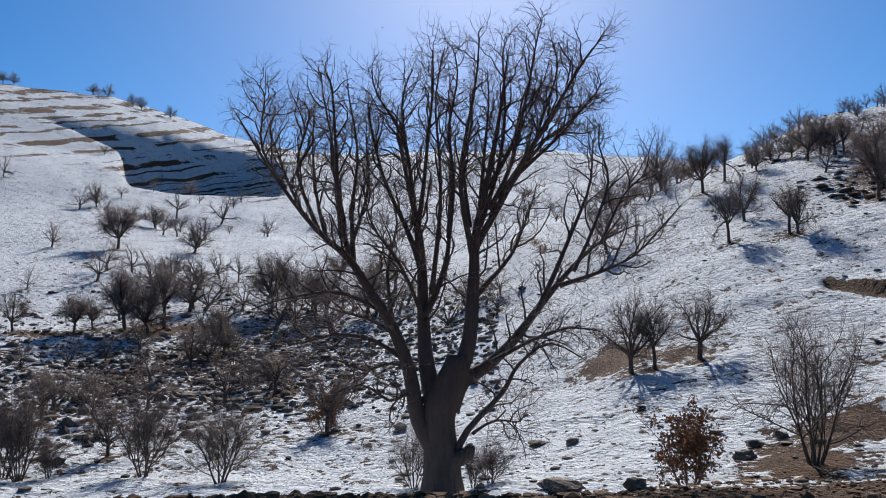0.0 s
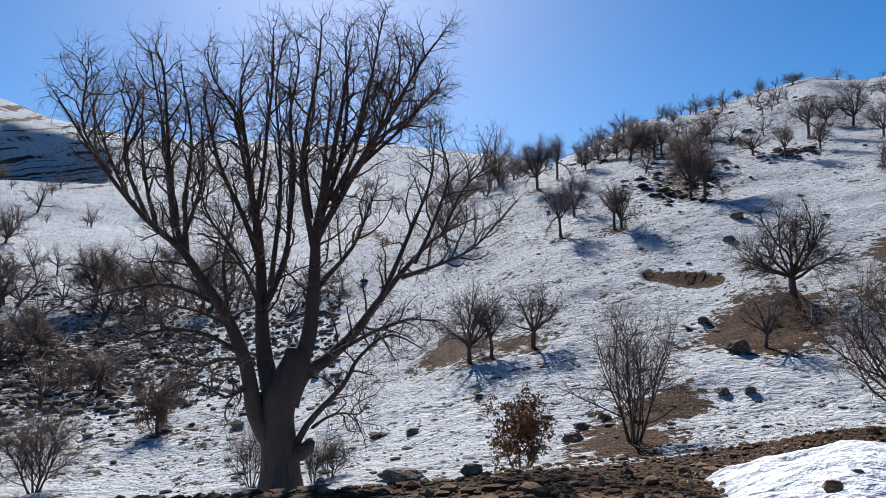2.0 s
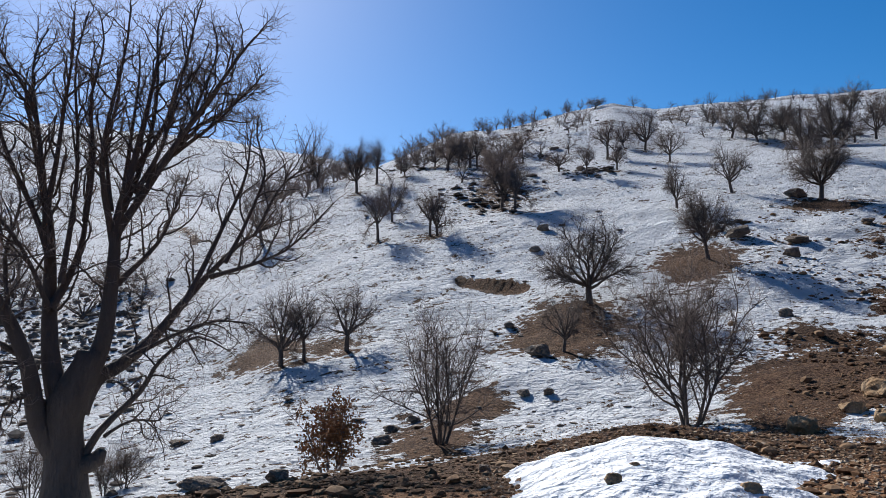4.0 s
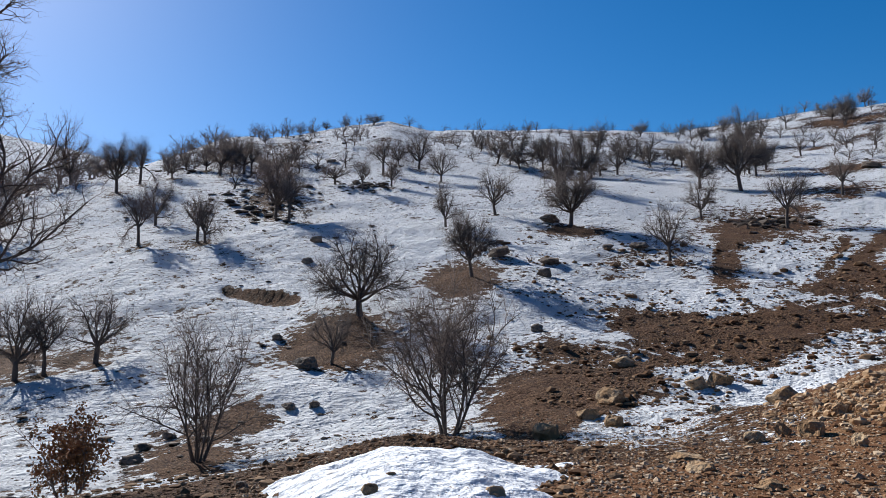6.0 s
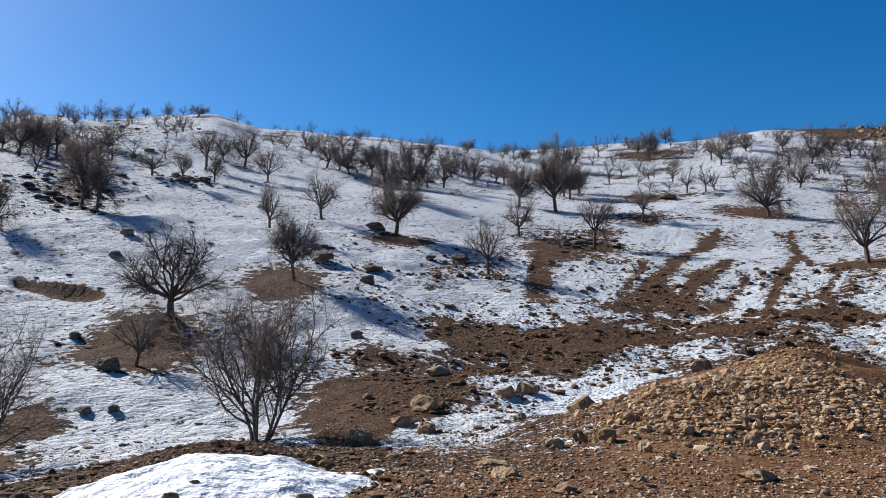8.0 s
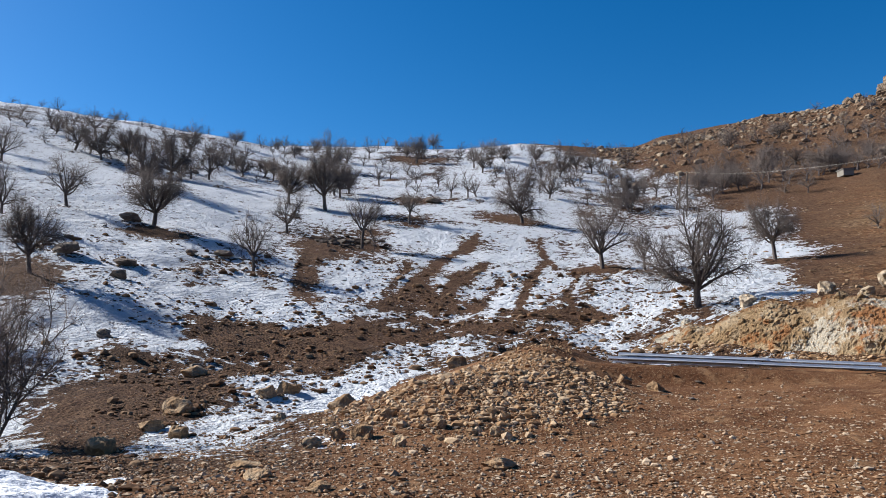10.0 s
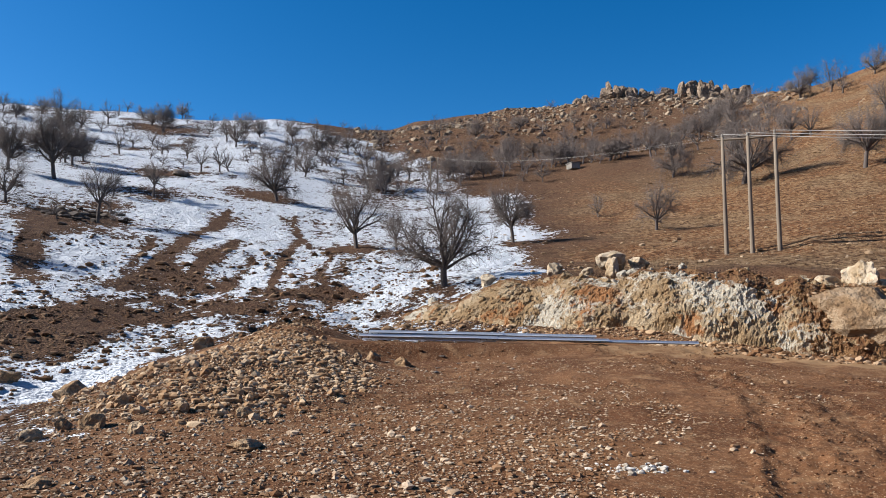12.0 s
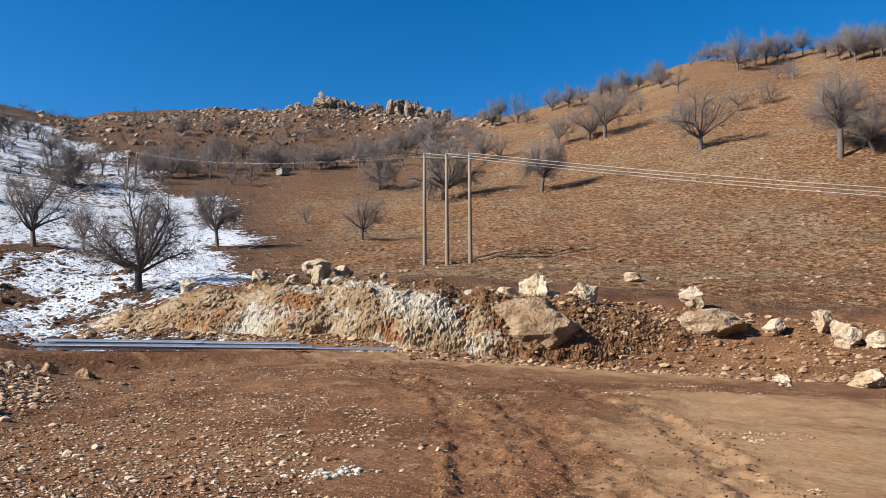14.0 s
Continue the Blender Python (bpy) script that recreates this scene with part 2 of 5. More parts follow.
bearing(28, -0.12, -0.34, -0.53, -1.51, -1.38, -0.89, -0.33, 0.32, 1.28, 2.37, 5.51, 13.21, 25.58, 45.07, 61.44, 79.35, 125)
bearing(35, -0.07, -0.17, -0.23, -1.19, -1.03, -0.47, 0.17, 0.89, 1.92, 3.01, 6.15, 13.88, 26.59, 48.08, 72.24, 86.62, 125)
bearing(42, -0.04, -0.09, -0.09, -0.87, -0.94, -0.36, 0.31, 1.06, 2.14, 3.29, 6.61, 14.42, 26.39, 45.37, 71.33, 93.95, 137.7)
bearing(50, 0.05, -0.04, -0.09, -0.71, -0.5, -0.02, 0.53, 1.15, 2.12, 3.23, 6.42, 14.02, 25.58, 42.68, 68.61, 86.62, 125)
bearing(58, 0.09, -0.02, -0.09, -0.55, -0.28, 0.03, 0.39, 0.8, 1.59, 2.64, 5.69, 12.94, 24.38, 40.9, 66.81, 86.62, 125)
bearing(66, 0.12, 0.09, 0.1, 0.18, -0.59, -0.24, 0.17, 0.63, 1.44, 2.46, 5.42, 12.14, 23.38, 40.9, 68.61, 93.95, 137.7)
bearing(74, 0.12, 0.18, 0.26, 1.22, 0.77, 0.85, 0.95, 1.07, 1.57, 2.47, 5.05, 11.87, 23.38, 41.49, 71.33, 93.95, 137.7)
bearing(82, 0.12, 0.17, 0.21, 0.91, 2.08, 2.06, 2.04, 2, 2.35, 3.15, 5.42, 11.07, 22.19, 40.31, 70.42, 101.3, 150.4)
bearing(86, 0.12, 0.18, 0.23, 0.59, 1, 1.17, 1.35, 1.52, 1.79, 2.43, 5.6, 11.07, 21.79, 40.01, 72.24, 108.8, 150.4)
bearing(90, 0.12, 0.19, 0.26, 0.47, 0.88, 1.06, 1.24, 1.41, 2.3, 3.69, 5.78, 11.21, 21.39, 39.72, 74.06, 116.3, 163.2)
bearing(97, 0.12, 0.22, 0.33, 0.59, 1.02, 1.2, 1.39, 2.24, 4.17, 4.73, 6.15, 11.47, 21, 38.54, 72.24, 108.8, 163.2)
bearing(104, 0.12, 0.23, 0.35, 0.66, 1.11, 1.31, 2.01, 3.9, 4.84, 5.32, 6.52, 11.61, 21.39, 39.13, 74.52, 108.8, 163.2)
bearing(111, 0.12, 0.23, 0.35, 0.66, 1.02, 1.17, 2.69, 4.25, 4.77, 5.3, 6.61, 12.14, 22.98, 41.49, 74.98, 108.8, 163.2)
bearing(118, 0.12, 0.23, 0.35, 0.59, 0.78, 0.86, 2.59, 3.9, 4.55, 5.19, 6.79, 13.48, 25.99, 45.97, 74.06, 108.8, 163.2)
bearing(126, 0.12, 0.2, 0.3, 0.47, 0.5, 0.52, 2.14, 3.4, 4.12, 4.83, 6.61, 14.15, 28.62, 50.52, 82.37, 123.9, 176.1)
bearing(134, 0.12, 0.16, 0.23, 0.34, 0.33, 0.32, 1.72, 2.84, 3.57, 4.31, 6.15, 14.82, 31.07, 55.14, 88.95, 123.9, 176.1)
bearing(144, 0.11, 0.12, 0.19, 0.28, 0.22, 0.34, 1.35, 2.14, 2.93, 3.72, 5.69, 14.82, 32.11, 55.45, 86.59, 123.9, 176.1)
bearing(160, 0.01, -0.02, 0, 0.03, 0.03, 0.08, 0.16, 0.26, 0.66, 1.36, 3.42, 9.48, 21, 38.54, 65.91, 93.95, 137.7)
bearing(195, 0.01, -0.02, 0, 0.03, 0.03, 0.05, 0.1, 0.16, 0.26, 0.36, 0.69, 2.91, 7.36, 15.6, 31.07, 57.82, 99.98)
bearing(260, 0.01, -0.02, 0, 0.03, 0.03, 0.05, 0.1, 0.16, 0.26, 0.36, 0.69, 2.91, 7.36, 18.42, 35.33, 64.95, 112.5)


def smooth(a, width, axis):
    k = np.hanning(width + 2)[1:-1]
    k /= k.sum()
    pad = [(0, 0), (0, 0)]
    pad[axis] = (width // 2, width // 2)
    b = np.pad(a, pad, mode="wrap" if axis == 0 else "edge")
    return np.apply_along_axis(lambda v: np.convolve(v, k, "valid"), axis, b)


GRID_A = np.arange(-100, 260, 1.0)
GRID_R = np.arange(math.log(0.5), math.log(3000), 0.02)
_turns = sorted(LAND)
_rows = np.array([np.interp(GRID_R, np.concatenate(([math.log(6)], KNOTS, [math.log(1400)])),
                            np.concatenate(([0.0], LAND[a], [LAND[a][-1] * 0.9]))) for a in _turns])
_az = np.array(_turns + [_turns[0] + 360.0])
_rows = np.vstack([_rows, _rows[:1]])
_g = np.array([np.interp((GRID_A + 40) % 360 - 40, _az, _rows[:, j]) for j in range(len(GRID_R))]).T
_g = smooth(smooth(_g, 7, 0), 5, 1)


def rough(x, y, seed=0):
    """Smooth random relief between -1 and 1, one bump to the unit."""
    xi, yi = np.floor(x), np.floor(y)
    fx, fy = x - xi, y - yi
    fx, fy = fx * fx * (3 - 2 * fx), fy * fy * (3 - 2 * fy)

    def h(a, b):
        v = np.sin(a * 127.1 + b * 311.7 + seed * 74.7) * 43758.5453
        return (v - np.floor(v)) * 2 - 1
    return (h(xi, yi) * (1 - fx) + h(xi + 1, yi) * fx) * (1 - fy) + (h(xi, yi + 1) * (1 - fx) + h(xi + 1, yi + 1) * fx) * fy


def many(x, y, size, octaves=4, seed=0):
    total, amp, k = 0.0, 1.0, 1.0 / size
    for i in range(octaves):
        total, amp, k = total + amp * rough(x * k + 17.3 * i, y * k - 9.1 * i, seed + i), amp * 0.5, k * 2.03
    return total


def step(lo, hi, v):
    t = np.clip((v - lo) / (hi - lo), 0, 1)
    return t * t * (3 - 2 * t)


def polar(x, y):
    return (np.degrees(np.arctan2(x, y)) + 100) % 360 - 100, np.hypot(x, y)


def blob(az, r, a0, r0, wa, wr):
    """A soft patch round a bearing and distance, wa degrees and a factor wr of distance wide."""
    return np.exp(-((az - a0) / wa) ** 2 - (np.log(r / r0) / wr) ** 2)


def scarp(az):
    return np.sqrt(np.clip(1 - ((az - 29.2) / 2.9) ** 2, 0, 1))


def scarp_line(az):
    return 49.6 - 0.75 * (np.clip(az, 25, 34) - 26.5)


def ridge_top(az):
    """How far off the far ridge breaks off into its shaded face."""
    return 488 + 4.5 * (np.clip(az, -31, -14) + 24)


def ridge_face(az, r):
    left = -29.6 + 4.7 * np.clip((ridge_top(az) - r) / 60, 0, 1.3)
    return step(left, left + 1.3, az) * step(-11.5, -15, az)


# the skyline: bearing and a factor on the height of the upper slopes
CREST = [(-40, 1), (-31, 1), (-27.6, 1.012), (-24, 1.022), (-20.2, 0.99), (-16.2, 0.956), (13.5, 0.981), (26.4, 1.006), (29.5, 0.95), (33, 0.937), (36.8, 0.956), (38.5, 0.982), (41.6, 0.949), (46.3, 0.982), (51.3, 1.003), (56.1, 0.992), (60.1, 0.956), (64.1, 0.958), (67.8, 0.957), (71.3, 0.948), (74.6, 0.948), (79, 0.984), (82, 0.964), (87.6, 0.907), (89.6, 0.936), (91.9, 0.952), (96.7, 1.018), (99.9, 1.015), (103.6, 1.035), (107.2, 1.011), (110, 1.011), (114.4, 0.975), (117.5, 0.987), (121, 0.98), (123.1, 0.99), (127.4, 0.973), (131.5, 0.993), (133.5, 0.987), (139.2, 0.962), (142.7, 0.975), (145, 0.996), (170, 1)]


def crest(az):
    a, k = np.array(CREST).T
    return np.interp(az, a, k)


def height(x, y):
    x, y = np.asarray(x, float), np.asarray(y, float)
    az, r = polar(x, y)
    r = np.maximum(r, 0.51)
    i = np.clip(az + 100, 0, 358.999)
    j = np.clip((np.log(r) - GRID_R[0]) / 0.02, 0, len(GRID_R) - 1.001)
    i0, j0 = i.astype(int), j.astype(int)
    u, v = i - i0, j - j0
    z = (_g[i0, j0] * (1 - u) + _g[i0 + 1, j0] * u) * (1 - v) + (_g[i0, j0 + 1] * (1 - u) + _g[i0 + 1, j0 + 1] * u) * v
    wild = step(9, 16, r) * (1 - step(60, 85, az) * step(35, 25, r) * 0.7)
    z = z + wild * ((0.24 * many(x, y, 5.0, 4, 3) * step(100, 60, r) + 0.11 * many(x, y, 2.1, 2, 7)) * step(10, 30, r) + 0.005 * np.minimum(r, 200) * many(x, y, 26.0, 3, 11) * step(40, 90, r))
    # an undercut scarp and the earth berm beside the road
    line = scarp_line(az)
    z = z - 0.6 * scarp(az) * step(line + 0.8, line, r) * step(line - 5, line - 0.3, r)
    # a cut beside the old track behind the heap
    z = z - 0.7 * step(77.5, 78.5, az) * step(83, 82, az) * step(38.5, 37.9, r) * step(34.5, 37.6, r)
    z = z + 0.33 * blob(az, r, 40, 11.3, 6.5, 0.07)
    # the steep shaded face of the far ridge, with ledges
    top = ridge_top(az)
    z = z - ridge_face(az, r) * (36 + 1.2 * np.clip(az + 24, 0, 9)) * step(top - 210, top - 85, r) * step(top, top - 66, r)
    z = z + (z - 1.6) * (crest(az) - 1) * step(70, 150, r)
    # small hummocks
    z = z + 0.05 * many(x, y, 0.9, 3, 51) * step(10, 14, r) * step(90, 50, r)
    # lumps and rubble on the yard
    yard = step(12, 4, r) + step(50, 62, az) * step(31, 27, r)
    z = z + np.clip(yard, 0, 1) * 0.02 * many(x, y, 1.6, 3, 31) * step(1.5, 4, r)
    # the levelled strip on which the guard rails lie
    d = near_path(x, y, [(23.8, 2.6), (25.6, -9.8)])
    z = z + (1.20 + 0.018 * (y + 9.2) - z) * np.exp(-(d / 1.1) ** 4)
    for path, wide in RUTS:
        d = near_path(x, y, path)
        z = z + 0.018 * many(x, y, 0.3, 2, 65) * step(1.1, 0.4, d) * step(13, 9, r)
        lump = many(x, y, 0.17, 3, 61)
        z = z - (0.024 - 0.04 * lump) * step(wide, 0.5 * wide, d) + 0.02 * (1 + 2.2 * lump) * np.exp(-((d - wide) / 0.13) ** 2)
    return z


def near_path(x, y, path):
    best = np.full(np.shape(x), 1e9)
    for (ax, ay), (bx, by) in zip(path, path[1:]):
        ux, uy = bx - ax, by - ay
        t = np.clip(((x - ax) * ux + (y - ay) * uy) / (ux * ux + uy * uy), 0, 1)
        best = np.minimum(best, np.hypot(x - ax - t * ux, y - ay - t * uy))
    return best


# wheel ruts across the yard
RUTS = [([(26.2, -8.5), (20.5, -9.0), (15.2, -9.6), (11.0, -8.9), (7.5, -7.0), (5.0, -5.4)], 0.3),
        ([(24.4, -5.9), (17.9, -6.6), (13.5, -6.1), (10.1, -4.9), (8.2, -4.1), (6.0, -3.2)], 0.4),
        ([(21.6, -6.9), (14.4, -7.4), (10.4, -6.3), (7.8, -5.3), (5.5, -4.2)], 0.4)]


# where the trees stand: x, y, height, width and kind (open, dense or big and branching low)
VALE = [(-72, 138.8, 5.1, 5.7, "O"), (-63, 146.1, 9, 8.2, "D"), (-52, 157.8, 6.8, 8.3, "D"), (-104.2, 226.4, 7.9, 6, "D"), (-106.9, 276.9, 5.9, 5.2, "O"), (-101.8, 301, 6.8, 6.8, "D"), (-78.4, 205.4, 6.2, 8.5, "D"), (-84.7, 239.1, 10.5, 4.5, "O"), (-71.9, 243.2, 10.6, 5.5, "O"), (-138.4, 235.2, 7.5, 7.1, "O"), (-335.2, 576.9, 9.8, 9.7, "D"), (-336.9, 564.9, 10.5, 9.5, "D"), (-278.4, 588.5, 9.5, 12.2, "D"), (-266.6, 587.5, 10.9, 10.8, "D"), (-243.7, 581.8, 9.4, 9.8, "D"), (-228.8, 563.1, 10.8, 11.2, "D"), (-207.4, 566.3, 10, 10.4, "D")]
MIDWOOD = [(-55.8, 101.9, 3.4, 3.4, "O"), (-42.9, 76.2, 4.2, 2.5, "O"), (-37.8, 78.2, 4.2, 3.5, "D"), (-36.8, 80.3, 3.6, 2.4, "D"), (-34, 81.7, 6.9, 4.5, "D"), (-31.3, 81.1, 6.5, 4.5, "D"), (-30.5, 83.7, 7.5, 3.4, "O"), (-43.1, 119.6, 4.7, 5.3, "D"), (-36.9, 125.8, 5.4, 4.7, "O"), (-30, 68.3, 2.9, 1.5, "O"), (-24.3, 61.2, 2.3, 1.6, "O"), (-21.4, 65.3, 4, 2.2, "O"), (-22.2, 73.4, 4.5, 2.4, "O"), (-20.7, 72.4, 4.7, 2.7, "O"), (-21.6, 95.6, 7.7, 5.7, "D"), (-33.7, 124.9, 4.9, 3.7, "O"), (-19.1, 95.7, 5.6, 4.3, "D"), (-32.3, 65.7, 3, 1.9, "O"), (-34.2, 62.5, 2.4, 2.8, "O"), (-15.3, 92.1, 6.2, 4.8, "D"), (-8.7, 87.3, 7.1, 4.5, "O"), (-17.6, 127.9, 5.7, 5.7, "D"), (-6.5, 103.1, 6.2, 4.6, "O"), (5, 71.8, 3.2, 3.2, "O")]
LOWER = [(-22.3, 43.1, 3.1, 3.1, "O"), (-20.3, 44.9, 2.7, 2.3, "O"), (-14.9, 34.5, 2.8, 2.2, "O"), (-11.7, 53.3, 3, 3.5, "O"), (-5.8, 38.6, 3.2, 2.8, "O"), (9, 37.1, 4.2, 3.4, "O"), (10.1, 37.1, 3.3, 2, "O"), (12.1, 36.5, 3.5, 3.4, "O"), (17, 79.1, 5.9, 4.1, "O"), (31.5, 108.3, 7, 4.9, "O")]
SHOULDER = [(30.6, 88.6, 6.3, 4.5, "D"), (34.3, 91.4, 5.9, 4.4, "O"), (23, 61, 4.6, 2.7, "O"), (27.3, 68.4, 4.5, 4.1, "O"), (26.5, 57.8, 4, 3.2, "O"), (26.9, 57.3, 3.9, 2.7, "O"), (36.3, 62.8, 5.8, 3.2, "D"), (35.9, 59.6, 4.7, 3.1, "O"), (38.8, 92.6, 3.7, 3.6, "D"), (45.2, 102.8, 3.2, 3.2, "D"), (46.8, 100.2, 4.2, 4, "D"), (44.6, 91.3, 5, 4.4, "D"), (49, 96.5, 5.3, 4.7, "D"), (48.6, 90.3, 5.1, 4.1, "O"), (44, 77.8, 4.4, 3.3, "D"), (60.7, 99.8, 3.7, 5.2, "D"), (60.4, 93, 3.3, 4.1, "O"), (51.4, 75, 2.9, 4.1, "D"), (64.3, 91.1, 3, 2.3, "O"), (51.3, 69.3, 3.9, 2.1, "O"), (62.4, 79.8, 5.5, 4.6, "O"), (55.5, 69.2, 3.5, 2.3, "D"), (71.8, 87.9, 3.9, 3.9, "D"), (73.3, 85, 6, 3, "O")]
BROW = [(102.4, 178.7, 3.8, 3.1, "O"), (99.6, 166.7, 5.1, 3.9, "O"), (112.1, 175.1, 5, 4.4, "O"), (109, 176, 3.9, 2.8, "D"), (115.6, 173.5, 3, 3.1, "D"), (119.5, 169.8, 3.9, 3.5, "D"), (122.2, 167, 3.3, 2.2, "O"), (124.8, 164.3, 3.3, 6, "D"), (65.8, 122.9, 2.3, 2.1, "O"), (151.3, 99.4, 2.2, 2, "O"), (153.7, 98, 3.8, 4.6, "D"), (163, 94, 2.5, 2.7, "O"), (162.1, 89.7, 4.4, 3.5, "O"), (157.7, 84.4, 3.2, 4.9, "D"), (169.9, 85.3, 3.7, 4.9, "D"), (192.6, 70.9, 3.1, 5, "D"), (175.3, 59.3, 5.2, 4.5, "D"), (214.7, 68.2, 5.3, 3.9, "D"), (124.4, 38.4, 3.6, 2.1, "O"), (94.1, 98.5, 3.1, 2.9, "O"), (95.1, 93.4, 3.1, 3.8, "D"), (87.4, 82.1, 5.2, 4.7, "D"), (86.3, 76.3, 5.9, 5.4, "D")]
FACING = [(64.5, 70.4, 4.6, 3.2, "O"), (43.6, 47, 3.9, 2.9, "O"), (33.8, 34, 4.2, 3.4, "D"), (52.2, 49.3, 4.6, 3, "O"), (24.4, 32.9, 4.7, 5.7, "B"), (18.7, 27.3, 2.5, 2.2, "O"), (88.8, 73.9, 5.4, 4.3, "D"), (70.7, 56.7, 5.6, 4.7, "D"), (53, 41.1, 5, 5.2, "D"), (87, 65.2, 7.5, 5, "D"), (110.8, 79.7, 5.8, 5.1, "D"), (94.3, 64.1, 6.1, 3.8, "O"), (104.5, 69.4, 3.4, 3, "D"), (111, 70.1, 3.7, 3.5, "D"), (106.8, 66.2, 3.9, 2.7, "D"), (110.9, 64.7, 3.5, 4.2, "D"), (109.4, 62.2, 4.3, 3.8, "D"), (83.8, 45.2, 5.6, 4.2, "D"), (67.1, 36.3, 4.3, 3.3, "O"), (48.6, 28.8, 4.4, 3.3, "O"), (141.8, 67.6, 8, 5.1, "D"), (84.4, 40.5, 7.5, 4.3, "D"), (103.7, 47.4, 5.8, 3.7, "D"), (108.6, 48.2, 4.7, 3.3, "D")]
PATCHY = [(154.1, 69.2, 6.2, 4.7, "O"), (62, 29.3, 2.5, 2.2, "O"), (64.1, 26.9, 5.2, 2.9, "O"), (78.3, 31.5, 3, 2.6, "O"), (168.5, 69.9, 5.6, 4.5, "O"), (122.5, 48.7, 4.3, 4.1, "O"), (80.6, 28.2, 4.1, 3.5, "O"), (173.3, 62, 4.5, 5, "D"), (163.8, 55.8, 6.6, 4.7, "D"), (219.4, 69, 5.6, 3.8, "O"), (112.2, 32.5, 4.4, 3.5, "O"), (114, 30.2, 4.7, 2.8, "O"), (166.8, 46.9, 4, 3.3, "O"), (160.2, 41.3, 5.3, 4.5, "D"), (152.5, 37.4, 6.3, 4.8, "D"), (174.7, 40.8, 4.8, 5.5, "D"), (166.4, 35.5, 4.6, 5.2, "D"), (90.7, 17.1, 7.4, 6.4, "D"), (121.3, 18.5, 4.9, 4.2, "D"), (142.7, 32, 3, 3.3, "O"), (170.2, 28.9, 4.8, 4.7, "D"), (153.7, 21.3, 7.1, 5.9, "D"), (170.4, 19.7, 5.2, 5.2, "D"), (167.7, 16.2, 5.5, 5.1, "D")]
HOLLOW = [(121.1, 12.2, 4.3, 4.1, "O"), (64.3, 5.3, 6.2, 4.5, "O"), (60.9, 1.8, 3.7, 2.8, "O"), (120.6, 6.2, 6.2, 4.5, "D"), (152.5, 10.8, 4.9, 4.1, "O"), (141.3, 4.2, 4.6, 3.4, "O"), (128.9, 1.9, 5, 3.8, "O"), (43.8, -1.6, 6, 6.3, "B"), (64.8, -8.1, 5.1, 3.8, "D"), (129.1, -5, 5, 4, "D"), (128.5, -8.6, 4.5, 3.8, "D"), (129.7, -11.1, 4, 3.8, "D"), (138.2, -15.7, 5.8, 5.2, "D"), (121.5, -16.8, 2.8, 3.5, "O"), (120.3, -19.8, 3.2, 3.6, "O"), (159.4, -24.2, 3.7, 6.9, "D"), (137.9, -24.7, 5, 5.9, "D"), (144.6, -32.3, 3.6, 5.1, "O"), (144.4, -34.2, 3.3, 4.1, "O"), (132.8, -34, 4.2, 5.8, "D"), (134.2, -37.5, 4.5, 5.3, "O"), (143, -43.7, 5.3, 4.2, "O"), (179.7, -13.5, 5.7, 6.1, "D"), (191.5, -4.9, 4.7, 4.3, "O")]
TERRACE = [(184.5, -24.5, 4.3, 5.4, "D"), (174.8, -36.4, 5.4, 4.5, "O"), (80.9, -19.4, 2.9, 2.6, "O"), (66.7, -21.2, 4.5, 4.3, "O"), (108.5, -37.1, 6, 6.2, "D"), (136.4, -45.4, 4.6, 5.4, "D"), (136.7, -26, 4.1, 5.1, "D"), (135.3, -36.2, 3.7, 5.2, "D"), (143.4, -41.8, 4.2, 5.2, "O"), (147, -46.5, 4.3, 4.7, "D"), (145, -51.9, 4.3, 4.9, "D"), (140.4, -53.3, 5.4, 5.7, "D"), (84.6, -37.1, 8.7, 10.4, "D"), (165.9, -71, 5.8, 8.5, "D"), (150.3, -60.3, 5.8, 6.2, "D"), (161.4, -84.2, 6, 7.8, "D"), (108.2, -57.9, 5.3, 6.1, "O"), (110.8, -56.1, 5.4, 4.9, "D"), (74.2, -45, 6.6, 6, "D"), (145, -84.2, 5.6, 4.1, "O"), (151.4, -85.5, 7, 4.8, "O")]
DRYHILL = [(102.1, -65.2, 5.7, 5.1, "O"), (99.5, -69.3, 5.7, 6.5, "O"), (97, -70.6, 8.6, 8.2, "O"), (102.3, -82.3, 4.2, 4.1, "O"), (70.2, -65.1, 7.9, 8.8, "O"), (82.9, -84.5, 4.2, 3.9, "O"), (82, -88.5, 4.5, 4.4, "O"), (81.2, -89.4, 3.2, 3.5, "O"), (51.3, -65.2, 8.8, 8.9, "O"), (49.5, -67.6, 6.6, 7.4, "D"), (66.4, -88.8, 4.1, 3.4, "O"), (180.6, -96.9, 5.2, 4.1, "D"), (150, -94.1, 6.1, 4.8, "D"), (145, -95.6, 5.3, 4.7, "D"), (145.2, -99.7, 4.5, 4.2, "D"), (146.1, -105.2, 5.3, 4.6, "D"), (145.3, -107.9, 4.8, 4.3, "D"), (141.7, -109.2, 6.2, 4.8, "D"), (139.8, -111.9, 4.4, 4.5, "D"), (136.3, -113.1, 5.5, 4.7, "D"), (126.4, -107.2, 6.4, 4.9, "D"), (109.2, -96.6, 5.5, 3.4, "O")]
